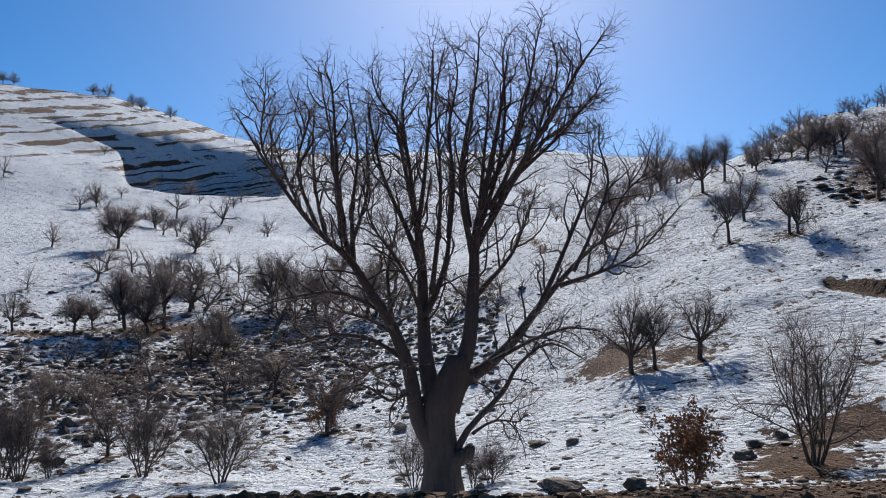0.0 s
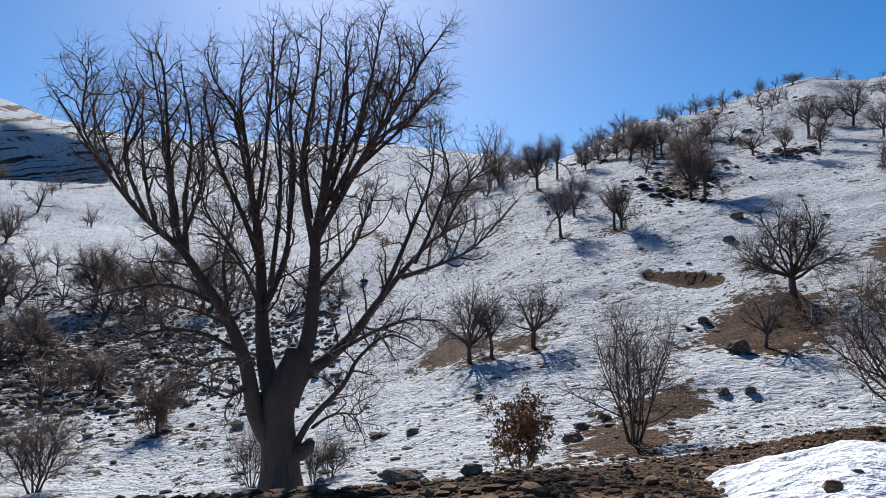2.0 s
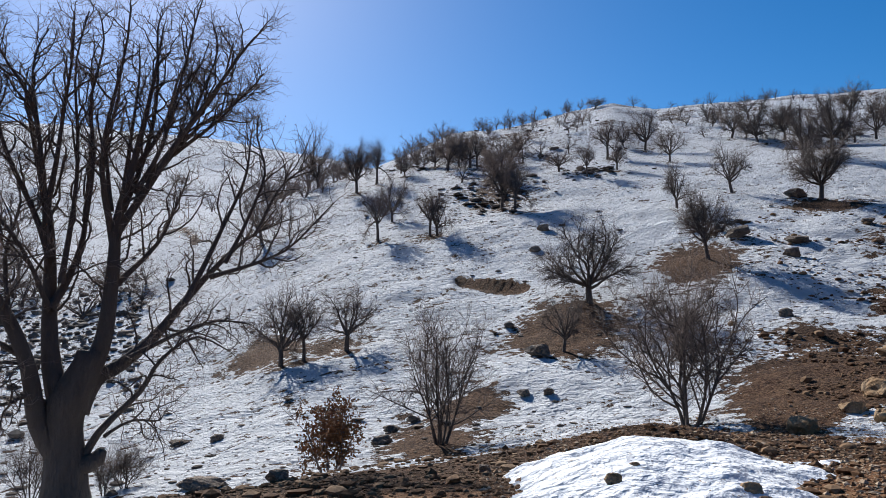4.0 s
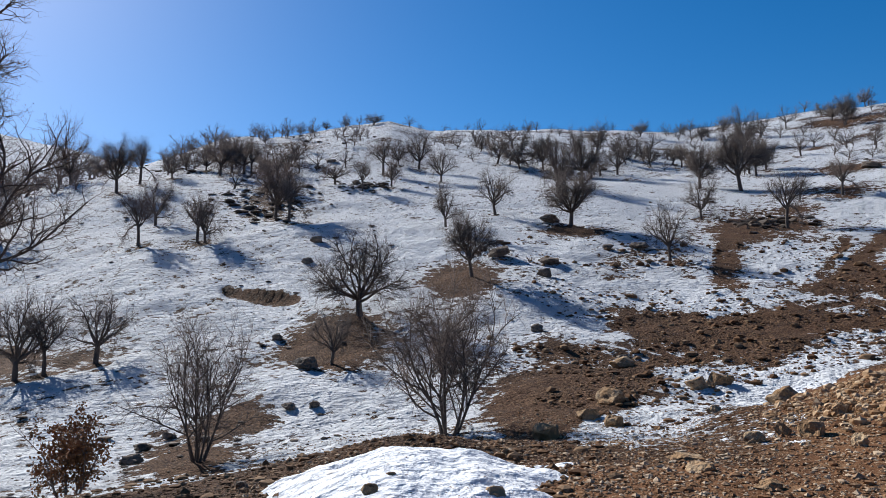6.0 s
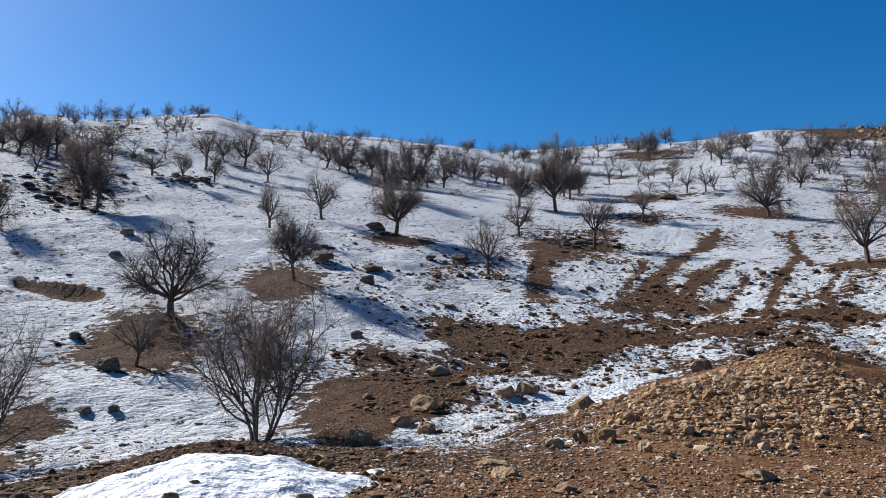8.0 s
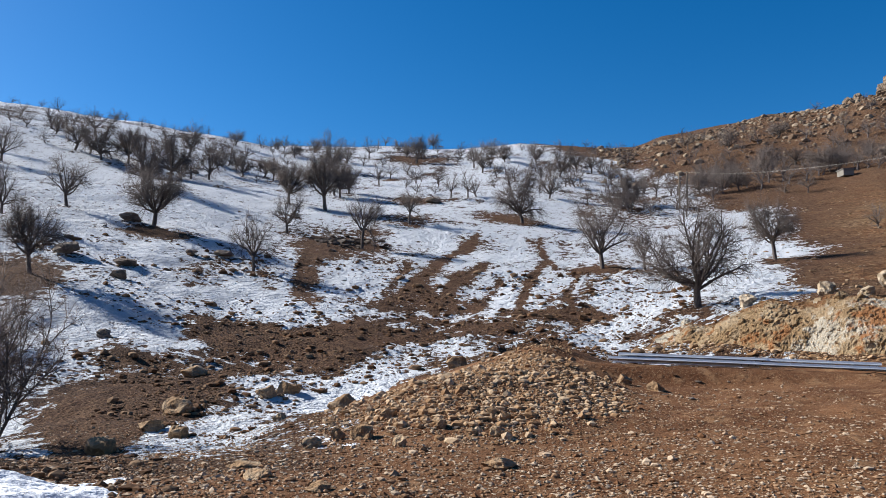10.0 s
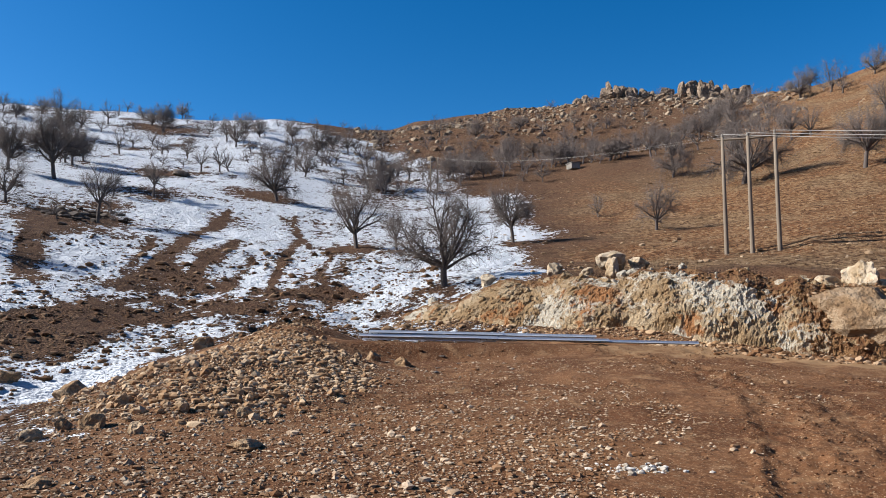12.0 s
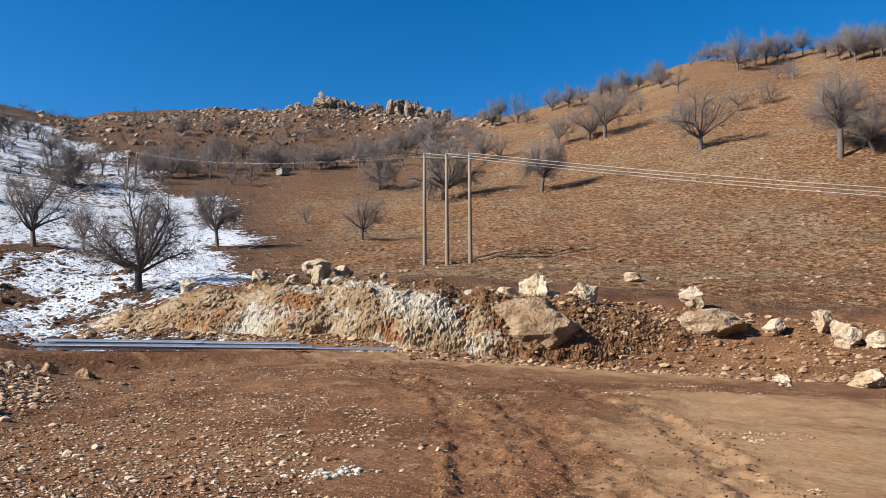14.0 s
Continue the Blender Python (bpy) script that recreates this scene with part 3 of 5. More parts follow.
SKYLINE = [(142, -135.4, 4.7, 3.4, "D"), (136.8, -133.5, 5.3, 4.1, "D"), (129.5, -129.2, 5.6, 3.4, "D"), (120.2, -123, 8.4, 4.4, "O"), (121.5, -126.8, 4, 3.2, "O"), (120.5, -129.1, 6.8, 4, "D"), (121.2, -132.5, 7, 4.3, "D"), (121.5, -136.4, 7, 4.1, "D"), (121.2, -138.6, 5.7, 3.6, "D"), (120.7, -143.5, 6.8, 5.2, "D"), (110.7, -127.9, 3.2, 3.1, "O"), (110.7, -138.2, 5.6, 4.1, "D"), (103.4, -133.2, 6.6, 4.3, "D"), (102.8, -135.8, 6.6, 3.7, "D"), (96.6, -129, 7.5, 4.5, "D"), (96.1, -133.2, 6.3, 3.7, "D"), (93.5, -131.9, 6.1, 3.8, "D"), (119.4, -145.4, 3.3, 2.6, "O")]
SHRUB = [(-11.6, 30.2, 3.4, 2.8), (-8, 27.9, 2.8, 2.8), (-16.7, 30.7, 3.7, 2.6), (-17.6, 31.2, 3.4, 1.8), (-15.7, 31, 1.6, 1.3), (-0.9, 22.5, 1.9, 1.6), (1.2, 20.6, 1.2, 1.2), (0.7, 19.9, 1, 0.7), (8.7, 18.5, 3.8, 3.2), (13.7, 14.7, 4.3, 3.8)]
LEAFY = [(5.3, 17.1, 1.95), (-6.0, 39.3, 2.4)]
WOODED = VALE + MIDWOOD + LOWER + SHOULDER + BROW + FACING + PATCHY + HOLLOW


def ground():
    fine = np.arange(-42, 152, 0.28)
    coarse = np.concatenate([np.arange(152, 160, 0.6), np.arange(160, 308, 3.0), np.arange(308, 318, 0.8)])
    turns = np.radians(np.concatenate([fine, coarse]))
    dist = np.concatenate([np.geomspace(0.3, 5, 24)[:-1], np.geomspace(5, 75, 300)[:-1], np.geomspace(75, 300, 110)[:-1], np.geomspace(300, 380, 16)[:-1], np.linspace(380, 670, 120)[:-1], np.geomspace(660, 700, 5)[:-1], np.geomspace(700, 4500, 14)])
    a, r = np.meshgrid(turns, dist)
    x, y = r * np.sin(a), r * np.cos(a)
    z = height(x, y)
    n, m = len(turns), len(dist)
    verts = np.stack([x, y, z], -1).reshape(-1, 3)
    idx = np.arange(n * m).reshape(m, n)
    nxt = np.roll(idx, -1, 1)
    quads = np.stack([idx[:-1], idx[1:], nxt[1:], nxt[:-1]], -1).reshape(-1, 4)
    me = bpy.data.meshes.new("ground")
    me.from_pydata(np.vstack([verts, [[0, 0, float(height(0.01, 0.0))]]]).tolist(), [], quads.tolist() + [(n * m, int(idx[0, k]), int(nxt[0, k])) for k in range(n)])
    me.materials.append(GROUND)
    me.shade_smooth()
    ax, rr = polar(x, y)
    slope = np.gradient(z, axis=0) / np.gradient(r, axis=0)
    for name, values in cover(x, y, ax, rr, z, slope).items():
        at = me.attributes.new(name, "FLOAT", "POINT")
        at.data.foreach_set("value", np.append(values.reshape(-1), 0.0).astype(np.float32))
    return tagged(new("ground", me), "stony brown earth and thawing snow on a hillside", "ground", kind="structure")


def cover(x, y, az, r, z, slope):
    """How much snow, dry grass, worn track and bare rock lies where."""
    lr = np.log(r)
    edge = np.interp(lr, np.log((40, 64, 89, 111, 128, 169, 193, 248)), (101, 101, 100, 98, 95.4, 91.8, 87.6, 82)) + 2.2 * many(x, y, 9.0, 3, 41)
    snow = 1.93 * step(9.5, 13, r) * step(edge + 2.5, edge - 5, az) - 0.9 - 0.13 * step(50, 40, az)
    # bare earth at the foot of the slope
    snow = snow - 0.62 * step(42, 56, az) * step(44, 32, r) - 0.1 * step(50, 60, az) * step(95, 50, r)
    # snow thinned on the left slope: darker ground for tree shade and dark rocks
    snow = snow - 0.22 * step(2, -8, az) * step(95, 70, r) * step(28, 40, r)
    # no snow on the yard
    snow = snow - 1.6 * step(66, 72, az) * step(31, 27, r)
    # earth showing in small flecks and streaks
    u = az + 9 * np.log(r / 50)
    flecks = many(u / 2.2, 7 * lr, 1.0, 4, 47) + 0.8 * many(x, y, 5.0, 4, 49)
    snow = snow - 0.35 * step(0.3, 1.0, flecks) * step(56, 66, az) * step(98, 90, az) * step(34, 38, r) * step(100, 70, r)
    snow = snow - 0.5 * step(0.35, 0.9, many(x, y, 4.0, 4, 48)) * step(40, 56, az) * step(60, 90, r)
    snow = snow + 0.55 * many(x, y, 2.4, 3, 57) * step(46, 54, az) * step(96, 90, az) * step(24, 30, r) * step(75, 50, r)
    # broken cover below the skyline
    snow = snow - 0.55 * step(0.05, 0.8, many(x, y, 7.0, 3, 59)) * step(110, 150, r) * step(20, 26, az)
    for x0, y0, tall, wide, kind in WOODED:
        d = np.hypot(x - x0 * 0.99, y - y0 * 0.99) / (0.13 * (tall + wide))
        snow = snow - 0.6 * np.exp(-d * d)
    for a0, r0, wa, wr, count, tall in GROVES:
        snow = snow - 0.014 * min(count, 18) * blob(az, r, a0, r0 * 0.96, wa * 1.2, wr * 1.2)
    snow = snow - 3.0 * scarp(az) * np.exp(-((r - scarp_line(az) - 0.1) / 0.5) ** 2)
    snow = snow - 2.0 * step(77.5, 78.5, az) * step(83, 82, az) * np.exp(-((r - 37.7) / 0.6) ** 2)
    for a0, r0, wa, wr, amount in PATCHES + BARE + BARE_TOO + WHITE:
        snow = snow + amount * blob(az, r, a0, r0, wa, wr)
    for path, wide, amount in STREAKS:
        snow = snow + amount * np.exp(-(near_path(az, 9 * lr, path) / wide) ** 2)
    snow = np.where(az > 150, -1, snow)
    dry = step(edge - 2, edge + 6, az) * step(34, 40, r) * (1 - 0.8 * step(118, 108, az) * step(95, 130, r))
    worn = np.maximum(step(118, 132, az) * step(22, 17, r) * step(4, 9, r), 1.3 * step(98, 104, az) * blob(az, r, 118, 25.5, 18, 0.09))
    worn = np.maximum(worn, 1.0 * blob(az, r, 76, 20, 9, 0.25))
    worn = np.maximum(worn, 0.9 * step(63, 65, az) * step(79, 77.5, az) * np.exp(-((r - 36.9) / 0.22) ** 2))
    for path, wide in RUTS:
        worn = np.maximum(worn, 0.55 * np.exp(-((near_path(x, y, path) - 0.6) / 0.3) ** 2) * step(16, 24, r))
    yard = np.maximum(step(60, 70, az) * step(31, 28, r), np.where(az < 50, step(8.8, 7.6, r), step(11, 9.5, r)))
    yard = np.maximum(yard, step(112, 118, az) * step(38, 33, r))
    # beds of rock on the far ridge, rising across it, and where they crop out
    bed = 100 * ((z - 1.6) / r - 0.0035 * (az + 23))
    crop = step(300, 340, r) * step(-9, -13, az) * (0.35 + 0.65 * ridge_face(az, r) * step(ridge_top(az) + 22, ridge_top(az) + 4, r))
    return {"snow": np.clip(snow, -1.5, 2), "dry": dry, "worn": worn, "yard": yard, "bed": bed, "crop": crop}


# groves: bearing, distance, widths, number of trees and their height
GROVES = [(-21.7, 114, 3.5, 0.15, 9, 4.6), (-16, 112, 3, 0.15, 8, 4.6), (-18.6, 82, 4, 0.14, 8, 3.6), (-12, 60, 4, 0.12, 6, 2.8), (-25, 56, 4, 0.1, 6, 2.6), (-10, 92, 3, 0.15, 10, 4.6), (-4, 100, 3, 0.15, 7, 4.6), (3, 82, 3, 0.12, 5, 3.8), (-22, 225, 4, 0.2, 7, 6.5),
          (15, 130, 3, 0.12, 10, 5.0), (25, 126, 2.6, 0.14, 13, 4.2), (29, 105, 2.6, 0.14, 12, 4.0), (33, 138, 4, 0.14, 8, 3.6), (49.5, 126, 2.2, 0.13, 6, 5.0), (53, 126, 1.8, 0.13, 7, 5.0),
          (58, 145, 2.8, 0.12, 6, 4.4), (64.5, 146, 1.8, 0.16, 7, 5.0), (84, 140, 3, 0.15, 9, 4.6), (89, 132, 2.8, 0.14, 12, 4.4), (94, 140, 3, 0.12, 12, 4.6),
          (97, 152, 4, 0.12, 14, 4.6), (103, 155, 3, 0.1, 10, 4.6), (109, 150, 2.0, 0.1, 7, 5.0), (113.5, 165, 2.2, 0.08, 10, 5.6)]

# bearing, distance, widths, amount of snow
PATCHES = [(93.6, 21.9, 0.35, 0.014, 1.5), (99.1, 22.0, 0.9, 0.008, 1.4), (128.5, 26.9, 1.8, 0.012, 1.2), (-21, 66, 9, 0.2, -0.3), (-14, 75, 6, 0.15, -0.25), (29.5, 80, 2.6, 0.09, -0.8),
           (40, 11.3, 8, 0.07, -1.5), (38, 12.3, 9, 0.10, -1.8), (119, 37, 2.0, 0.04, 1.2), (133, 33.5, 1.6, 0.03, 1.3), (124.5, 33.5, 0.7, 0.03, 1.3)]
BARE = [(65.3, 69.9, 3.47, 0.134, -1.3), (63.2, 55.6, 1.1, 0.19, -1.0), (66.6, 46.7, 2.44, 0.161, -0.55), (71.5, 51.9, 4.6, 0.131, -0.45), (63.5, 38.4, 4.71, 0.097, -1.9), (69.1, 41.7, 6.16, 0.032, -1.3), (56.9, 41.4, 3.3, 0.041, -0.8), (77.5, 43.2, 4.66, 0.078, -0.7), (50.2, 21.1, 3.55, 0.233, -1.6), (54.4, 27.1, 3.84, 0.166, -0.9), (52.2, 34.7, 2.37, 0.039, -0.5), (85.3, 64.6, 2.6, 0.06, -1.2), (82.7, 76.6, 1.2, 0.06, -0.5), (84.4, 52.6, 1.05, 0.081, -0.9), (84.6, 46.9, 2.52, 0.028, -1.0), (84.8, 105.7, 1.92, 0.195, -0.4), (88.0, 110.9, 2.3, 0.229, -0.45), (78.0, 95.0, 2.59, 0.051, -1.5), (75.6, 77.7, 1.93, 0.044, -0.7)]
BARE_TOO = [(71.3, 113.5, 2.55, 0.048, -1.2), (68.2, 79.6, 1.34, 0.026, -1.0), (70.0, 89.0, 2.03, 0.056, -0.9), (71.2, 179.5, 2.57, 0.055, -1.1), (74.9, 49.4, 3.39, 0.079, -0.4), (81.7, 47.0, 2.54, 0.111, -0.3), (44.0, 47.9, 2.64, 0.095, -2.0), (34.5, 36.6, 3.39, 0.095, -2.4), (27.8, 26.2, 2.34, 0.066, -1.8), (24.4, 21.3, 2.99, 0.138, -1.8), (51.6, 25.5, 4.9, 0.137, -1.6), (56.6, 39.8, 2.39, 0.061, -0.6), (46.2, 11.8, 4.96, 0.12, -1.8), (52.3, 64.5, 2.59, 0.036, -1.5), (37.0, 12.0, 5.0, 0.1, -2.0), (12.5, 42.5, 2.21, 0.062, -1.8), (17.0, 40.1, 2.32, 0.043, -0.8), (-19.7, 89.2, 3.38, 0.033, -0.9), (-28.1, 86.3, 1.97, 0.02, -0.8)]
WHITE = [(68.7, 33.4, 2.12, 0.159, 1.7), (62.1, 26.9, 3.07, 0.161, 2.0), (55.0, 18.0, 3.0, 0.2, 2.2), (58.1, 20.2, 2.19, 0.198, 1.6), (87.6, 46.8, 2.8, 0.09, 0.6), (98.0, 73.1, 2.6, 0.1, 0.5), (96.8, 54.2, 3.0, 0.037, 0.8), (62.6, 44.4, 1.18, 0.057, 1.2), (66.5, 54.8, 2.24, 0.153, 0.9), (71.3, 78.7, 4.23, 0.071, 0.3), (84.8, 39.3, 1.5, 0.08, 1.2), (85.2, 27.5, 1.2, 0.05, 1.3), (39.0, 58.1, 5.11, 0.147, 0.4), (33.4, 27.1, 3.66, 0.081, 0.5), (54.2, 45.9, 2.45, 0.111, 0.3), (29.1, 14.0, 2.0, 0.1, 1.3)]
STREAKS = []


def streak(path, wide, amount):
    """Bare earth or snow along a line of (bearing, distance), wide in degrees."""
    STREAKS.append(([(a, 9 * math.log(r)) for a, r in path], wide, amount))


streak([(75.4, 75.5), (72.3, 60.8), (69.0, 49.1)], 0.3, -1.16)
streak([(76.3, 62.4), (74.4, 57.9), (72.8, 49.1)], 0.34, -1.22)
streak([(81.2, 68.8), (79.8, 57.5), (79.1, 48.0)], 0.3, -1.3)
streak([(80.6, 81.1), (81.8, 64.8)], 0.21, -1.16)
streak([(79.7, 81.9), (80.8, 73.9)], 0.17, -0.87)
streak([(77.8, 58.2), (75.8, 48.5)], 0.27, -0.94)
streak([(70.8, 62.5), (69.0, 53.2)], 0.27, -0.87)
streak([(74.4, 72.3), (76.0, 82.1)], 0.21, -0.87)
streak([(61.9, 62.1), (61.4, 50.9), (62.0, 42.3)], 0.4, 0.58)
streak([(83.6, 62.8), (82.7, 52.7), (83.2, 46.6)], 0.3, -0.87)
streak([(73.4, 57.7), (73.0, 51.4)], 0.21, 1.01)
streak([(78.3, 58.1), (77.4, 47.4), (77.0, 45.4)], 0.3, 0.87)
streak([(33.4, 12.8), (37.0, 11.5), (40.0, 11.2), (45.8, 10.8)], 0.41, -1.44)
streak([(61.9, 64.5), (62.2, 51.8), (61.7, 42.1)], 0.27, 0.29)
streak([(-14.5, 47.5), (-13.0, 53.4), (-10.8, 55.4)], 0.24, -0.94)
streak([(5.2, 149.5), (7.5, 94.9)], 0.27, -0.87)

ground()


# ---------------------------------------------------------------- bare trees
def branch(rng, start, way, length, radius, lift=0.25, bend=0.22, pieces=5, tip=0.35):
    pts, d = [start.copy()], way.normalized()
    for i in range(pieces):
        d = (d + Vector((rng.gauss(0, bend), rng.gauss(0, bend), rng.gauss(0, bend) + lift * 0.3))).normalized()
        pts.append(pts[-1] + d * (length / pieces))
    return pts, [radius * (1 - (1 - tip) * i / pieces) for i in range(pieces + 1)]


def sprout(rng, line, count, spread, length, radius, lift, bend, pieces, sides, lo=0.3, shrink=0.5):
    """Side shoots along a limb."""
    pts, radii, _ = line
    out = []
    n = len(pts) - 1
    for i in range(count):
        f = lo + (1 - lo) * (i + rng.random()) / count
        s = min(f * n, n - 0.001)
        k = int(s)
        p = pts[k].lerp(pts[k + 1], s - k)
        d = (pts[k + 1] - pts[k]).normalized()
        off = Vector((rng.gauss(0, 1), rng.gauss(0, 1), rng.gauss(0, 1)))
        off = (off - d * off.dot(d)).normalized()
        a = radians(rng.uniform(*spread))
        r = radii[k] + (radii[k + 1] - radii[k]) * (s - k)
        here = length * rng.uniform(0.65, 1.25) * (1 - shrink * max(0, f - 0.5))
        q, w = branch(rng, p, d * math.cos(a) + off * math.sin(a), here, min(radius, r * 0.75), lift, bend, pieces)
        out.append((q, w, sides))
    return out


def bare_tree(rng, tall, stems=1, limbs=8, twigs=7, fine=6, wide=1.0, trunk_share=0.25, last=1, light=False):
    """Lines of a leafless tree with a domed crown: wood (trunk, limbs, boughs) and twigs."""
    r0 = tall * 0.034 / math.sqrt(stems)
    wood, main = [], []
    for s in range(stems):
        a = 2 * math.pi * (s + rng.random()) / stems
        lean = (0.14 if stems == 1 else 0.62 * wide) * rng.uniform(0.5, 1.25)
        foot = Vector((math.cos(a), math.sin(a), 0)) * (r0 * 1.3 if stems > 1 else 0) + Vector((0, 0, -0.25))
        length = tall * (trunk_share if stems == 1 else 0.6) + 0.25
        q, w = branch(rng, foot, Vector((math.cos(a) * lean, math.sin(a) * lean, 1)), length, r0, 0.1, 0.10, 5, 0.75 if stems == 1 else 0.4)
        w[0] *= 1.35
        wood.append((q, w, 7))
        if stems == 1:
            for k in range(limbs):
                b = 2 * math.pi * (k * 0.618 + 0.1 * rng.random())
                tilt = math.acos(1 - 0.97 * min(1, wide * (k + 0.5) / limbs))
                d = Vector((math.cos(b) * math.sin(tilt), math.sin(b) * math.sin(tilt), math.cos(tilt)))
                reach = tall / math.sqrt((math.sin(tilt) / (0.50 * wide)) ** 2 + (math.cos(tilt) / (0.92 - trunk_share)) ** 2)
                p = q[-1].lerp(q[-2], rng.random() * 1.2)
                start = (d + Vector((0, 0, 0.35))).normalized()
                u, v = branch(rng, p, start, reach * rng.uniform(0.8, 1.0), r0 * rng.uniform(0.32, 0.52), 0.05, 0.2, 4 if light else 6, 0.1)
                main.append((u, v, 4 if light else 5))
        else:
            main += sprout(rng, wood[-1], max(2, round(limbs / stems)), (20, 55), tall * 0.46, r0 * 0.55, 0.25, 0.18, 5, 4 if light else 5, 0.2, 0.3)
            main.append(wood[-1])
    wood += [m for m in main if m not in wood]
    second = []
    for m in main:
        second += sprout(rng, m, twigs, (24, 62), tall * 0.2, tall * 0.0042, 0.12, 0.3, 2 if light else 3, 3, 0.28, 0.4)
    third = []
    for m in second + main:
        third += sprout(rng, m, fine, (18, 60), tall * 0.125, tall * 0.0030, 0.12, 0.24, 1, 3, 0.15, 0.3)
    fourth = []
    for m in third:
        fourth += sprout(rng, m, last, (25, 60), tall * 0.075, tall * 0.0024, 0.12, 0.2, 1, 3, 0.3, 0.2)
    return wood + second, third + fourth


def tree(name, m, lines, label, group, woody, twiggy, category="tree"):
    top = empty(name, m, label, category, group)
    solid("trunk", *tubes(lines[0]), woody, top)
    solid("crown", *tubes(lines[1]), twiggy, top)
    return top


def spot(x, y, size=1.0, turn=0.0, sink=0.05, girth=1.0):
    return Matrix.Translation((x, y, float(height(x, y)) - sink)) @ pose(0, 0, 0, 0, 0, turn) @ Matrix.Diagonal((size * girth, size * girth, size, 1))



rng = random.Random(7)
FIVE = 5.0
near_open = [bare_tree(random.Random(11), FIVE, 1, 11, 10, 10, 1.05, 0.24, 2), bare_tree(random.Random(12), FIVE, 1, 12, 9, 10, 1.15, 0.2, 2),
             bare_tree(random.Random(13), FIVE, 1, 12, 10, 9, 1.1, 0.16, 2), bare_tree(random.Random(14), FIVE, 1, 11, 10, 10, 0.95, 0.3, 2)]
near_dense = [bare_tree(random.Random(15), FIVE, 1, 17, 10, 12, 1.1, 0.16, 2), bare_tree(random.Random(16), FIVE, 1, 17, 10, 13, 1.0, 0.2, 2), bare_tree(random.Random(17), FIVE, 1, 18, 9, 12, 0.95, 0.24, 2)]
big_kinds = [bare_tree(random.Random(18), FIVE, 1, 14, 12, 12, 1.2, 0.14, 2), bare_tree(random.Random(19), FIVE, 1, 15, 12, 11, 1.15, 0.18, 2)]
far_open = [bare_tree(random.Random(21), FIVE, 1, 9, 6, 7, 1.0, 0.24, 1, True), bare_tree(random.Random(22), FIVE, 1, 9, 6, 7, 1.1, 0.16, 1, True),
            bare_tree(random.Random(23), FIVE, 1, 9, 6, 7, 1.15, 0.2, 1, True)]
far_dense = [bare_tree(random.Random(24), FIVE, 1, 15, 8, 11, 1.1, 0.15, 1, True), bare_tree(random.Random(25), FIVE, 1, 15, 8, 11, 1.0, 0.2, 1, True), bare_tree(random.Random(26), FIVE, 1, 15, 8, 10, 0.95, 0.24, 1, True)]


def widened(kind, k):
    """The same tree with thicker fine twigs, for a crown seen from far."""
    return kind[0], [(p, [k * w for w in r], n) for p, r, n in kind[1]]


def extent(kind):
    """How high and how wide a crown is."""
    pts = np.array([p[-1][:] for p, r, n in kind[0] + kind[1]])
    across = np.hypot(pts[:, 0], pts[:, 1])
    return np.quantile(pts[:, 2], 0.965), 2 * np.quantile(across, 0.86)


far_open, far_dense = [widened(k, 1.3) for k in far_open], [widened(k, 1.4) for k in far_dense]
near_dense = [widened(k, 1.15) for k in near_dense]
made = {}


def plant(key, lines, x, y, tall, label, group, twiggy, name="oak_tree", woody=None, turn=None, wide=0.0):
    high, across = extent(lines)
    size = tall / high
    girth = min(1.9, max(0.7, wide / across / size)) if wide else rng.uniform(1.05, 1.25)
    m = spot(x, y, size, rng.uniform(0, 360) if turn is None else turn, 0.05, girth)
    if key in made:
        ob = copy_thing(made[key], m @ Matrix.Diagonal((*(1 / s for s in made[key].scale), 1)))
    else:
        ob = made[key] = tree(name, m, lines, label, group, woody or BARK, twiggy)
    return ob


# each row of trees: its label, its group, its twigs
for rows, label, group, twiggy in (
        (VALE, "leafless oak on the snow of the far valley", "oaks in the far valley", TWIG),
        (MIDWOOD, "leafless dark oak among rocks on shaded snow", "oaks in the shaded wood", TWIG),
        (LOWER, "leafless dark oak casting a long shadow on snow", "oaks on the snowy slope", TWIG),
        (SHOULDER, "leafless oak on the snowy shoulder of the hill", "oaks on the shoulder", TWIG),
        (BROW, "small bare oak along the snowy skyline", "oaks on the brow", GREY_TWIG),
        (FACING, "bare grey-brown oak standing on sunlit snow", "oaks on the facing slope", GREY_TWIG),
        (PATCHY, "bare grey-brown oak on patchy snow and earth", "oaks on the patchy slope", GREY_TWIG),
        (HOLLOW, "bare oak where the snow gives way to brown earth", "oaks in the hollow", GREY_TWIG),
        (TERRACE, "bare grey oak below the rocky ridge", "oaks below the ridge", GREY_TWIG),
        (DRYHILL, "bare grey oak on the dry brown hillside", "oaks on the dry hillside", GREY_TWIG),
        (SKYLINE, "bare grey oak on the brow of the dry hill", "oaks on the dry brow", GREY_TWIG)):
    for x, y, tall, wide, kind in rows:
        far_off = tall / math.hypot(x, y) < 0.045
        if kind == "B":
            key, kinds = "big", big_kinds
        elif far_off:
            key, kinds = "far" + kind, far_dense if kind == "D" else far_open
        else:
            key, kinds = "near" + kind, near_dense if kind == "D" else near_open
        k = rng.randrange(len(kinds))
        plant((group, key, k), kinds[k], x, y, tall, label, group, twiggy, wide=wide)


def spread(count, a0, a1, r0, r1, tall):
    out = []
    for _ in range(count):
        a, r = radians(rng.uniform(a0, a1)), math.exp(rng.uniform(math.log(r0), math.log(r1)))
        out.append((r * math.sin(a), r * math.cos(a), tall * rng.uniform(0.6, 1.25)))
    return out


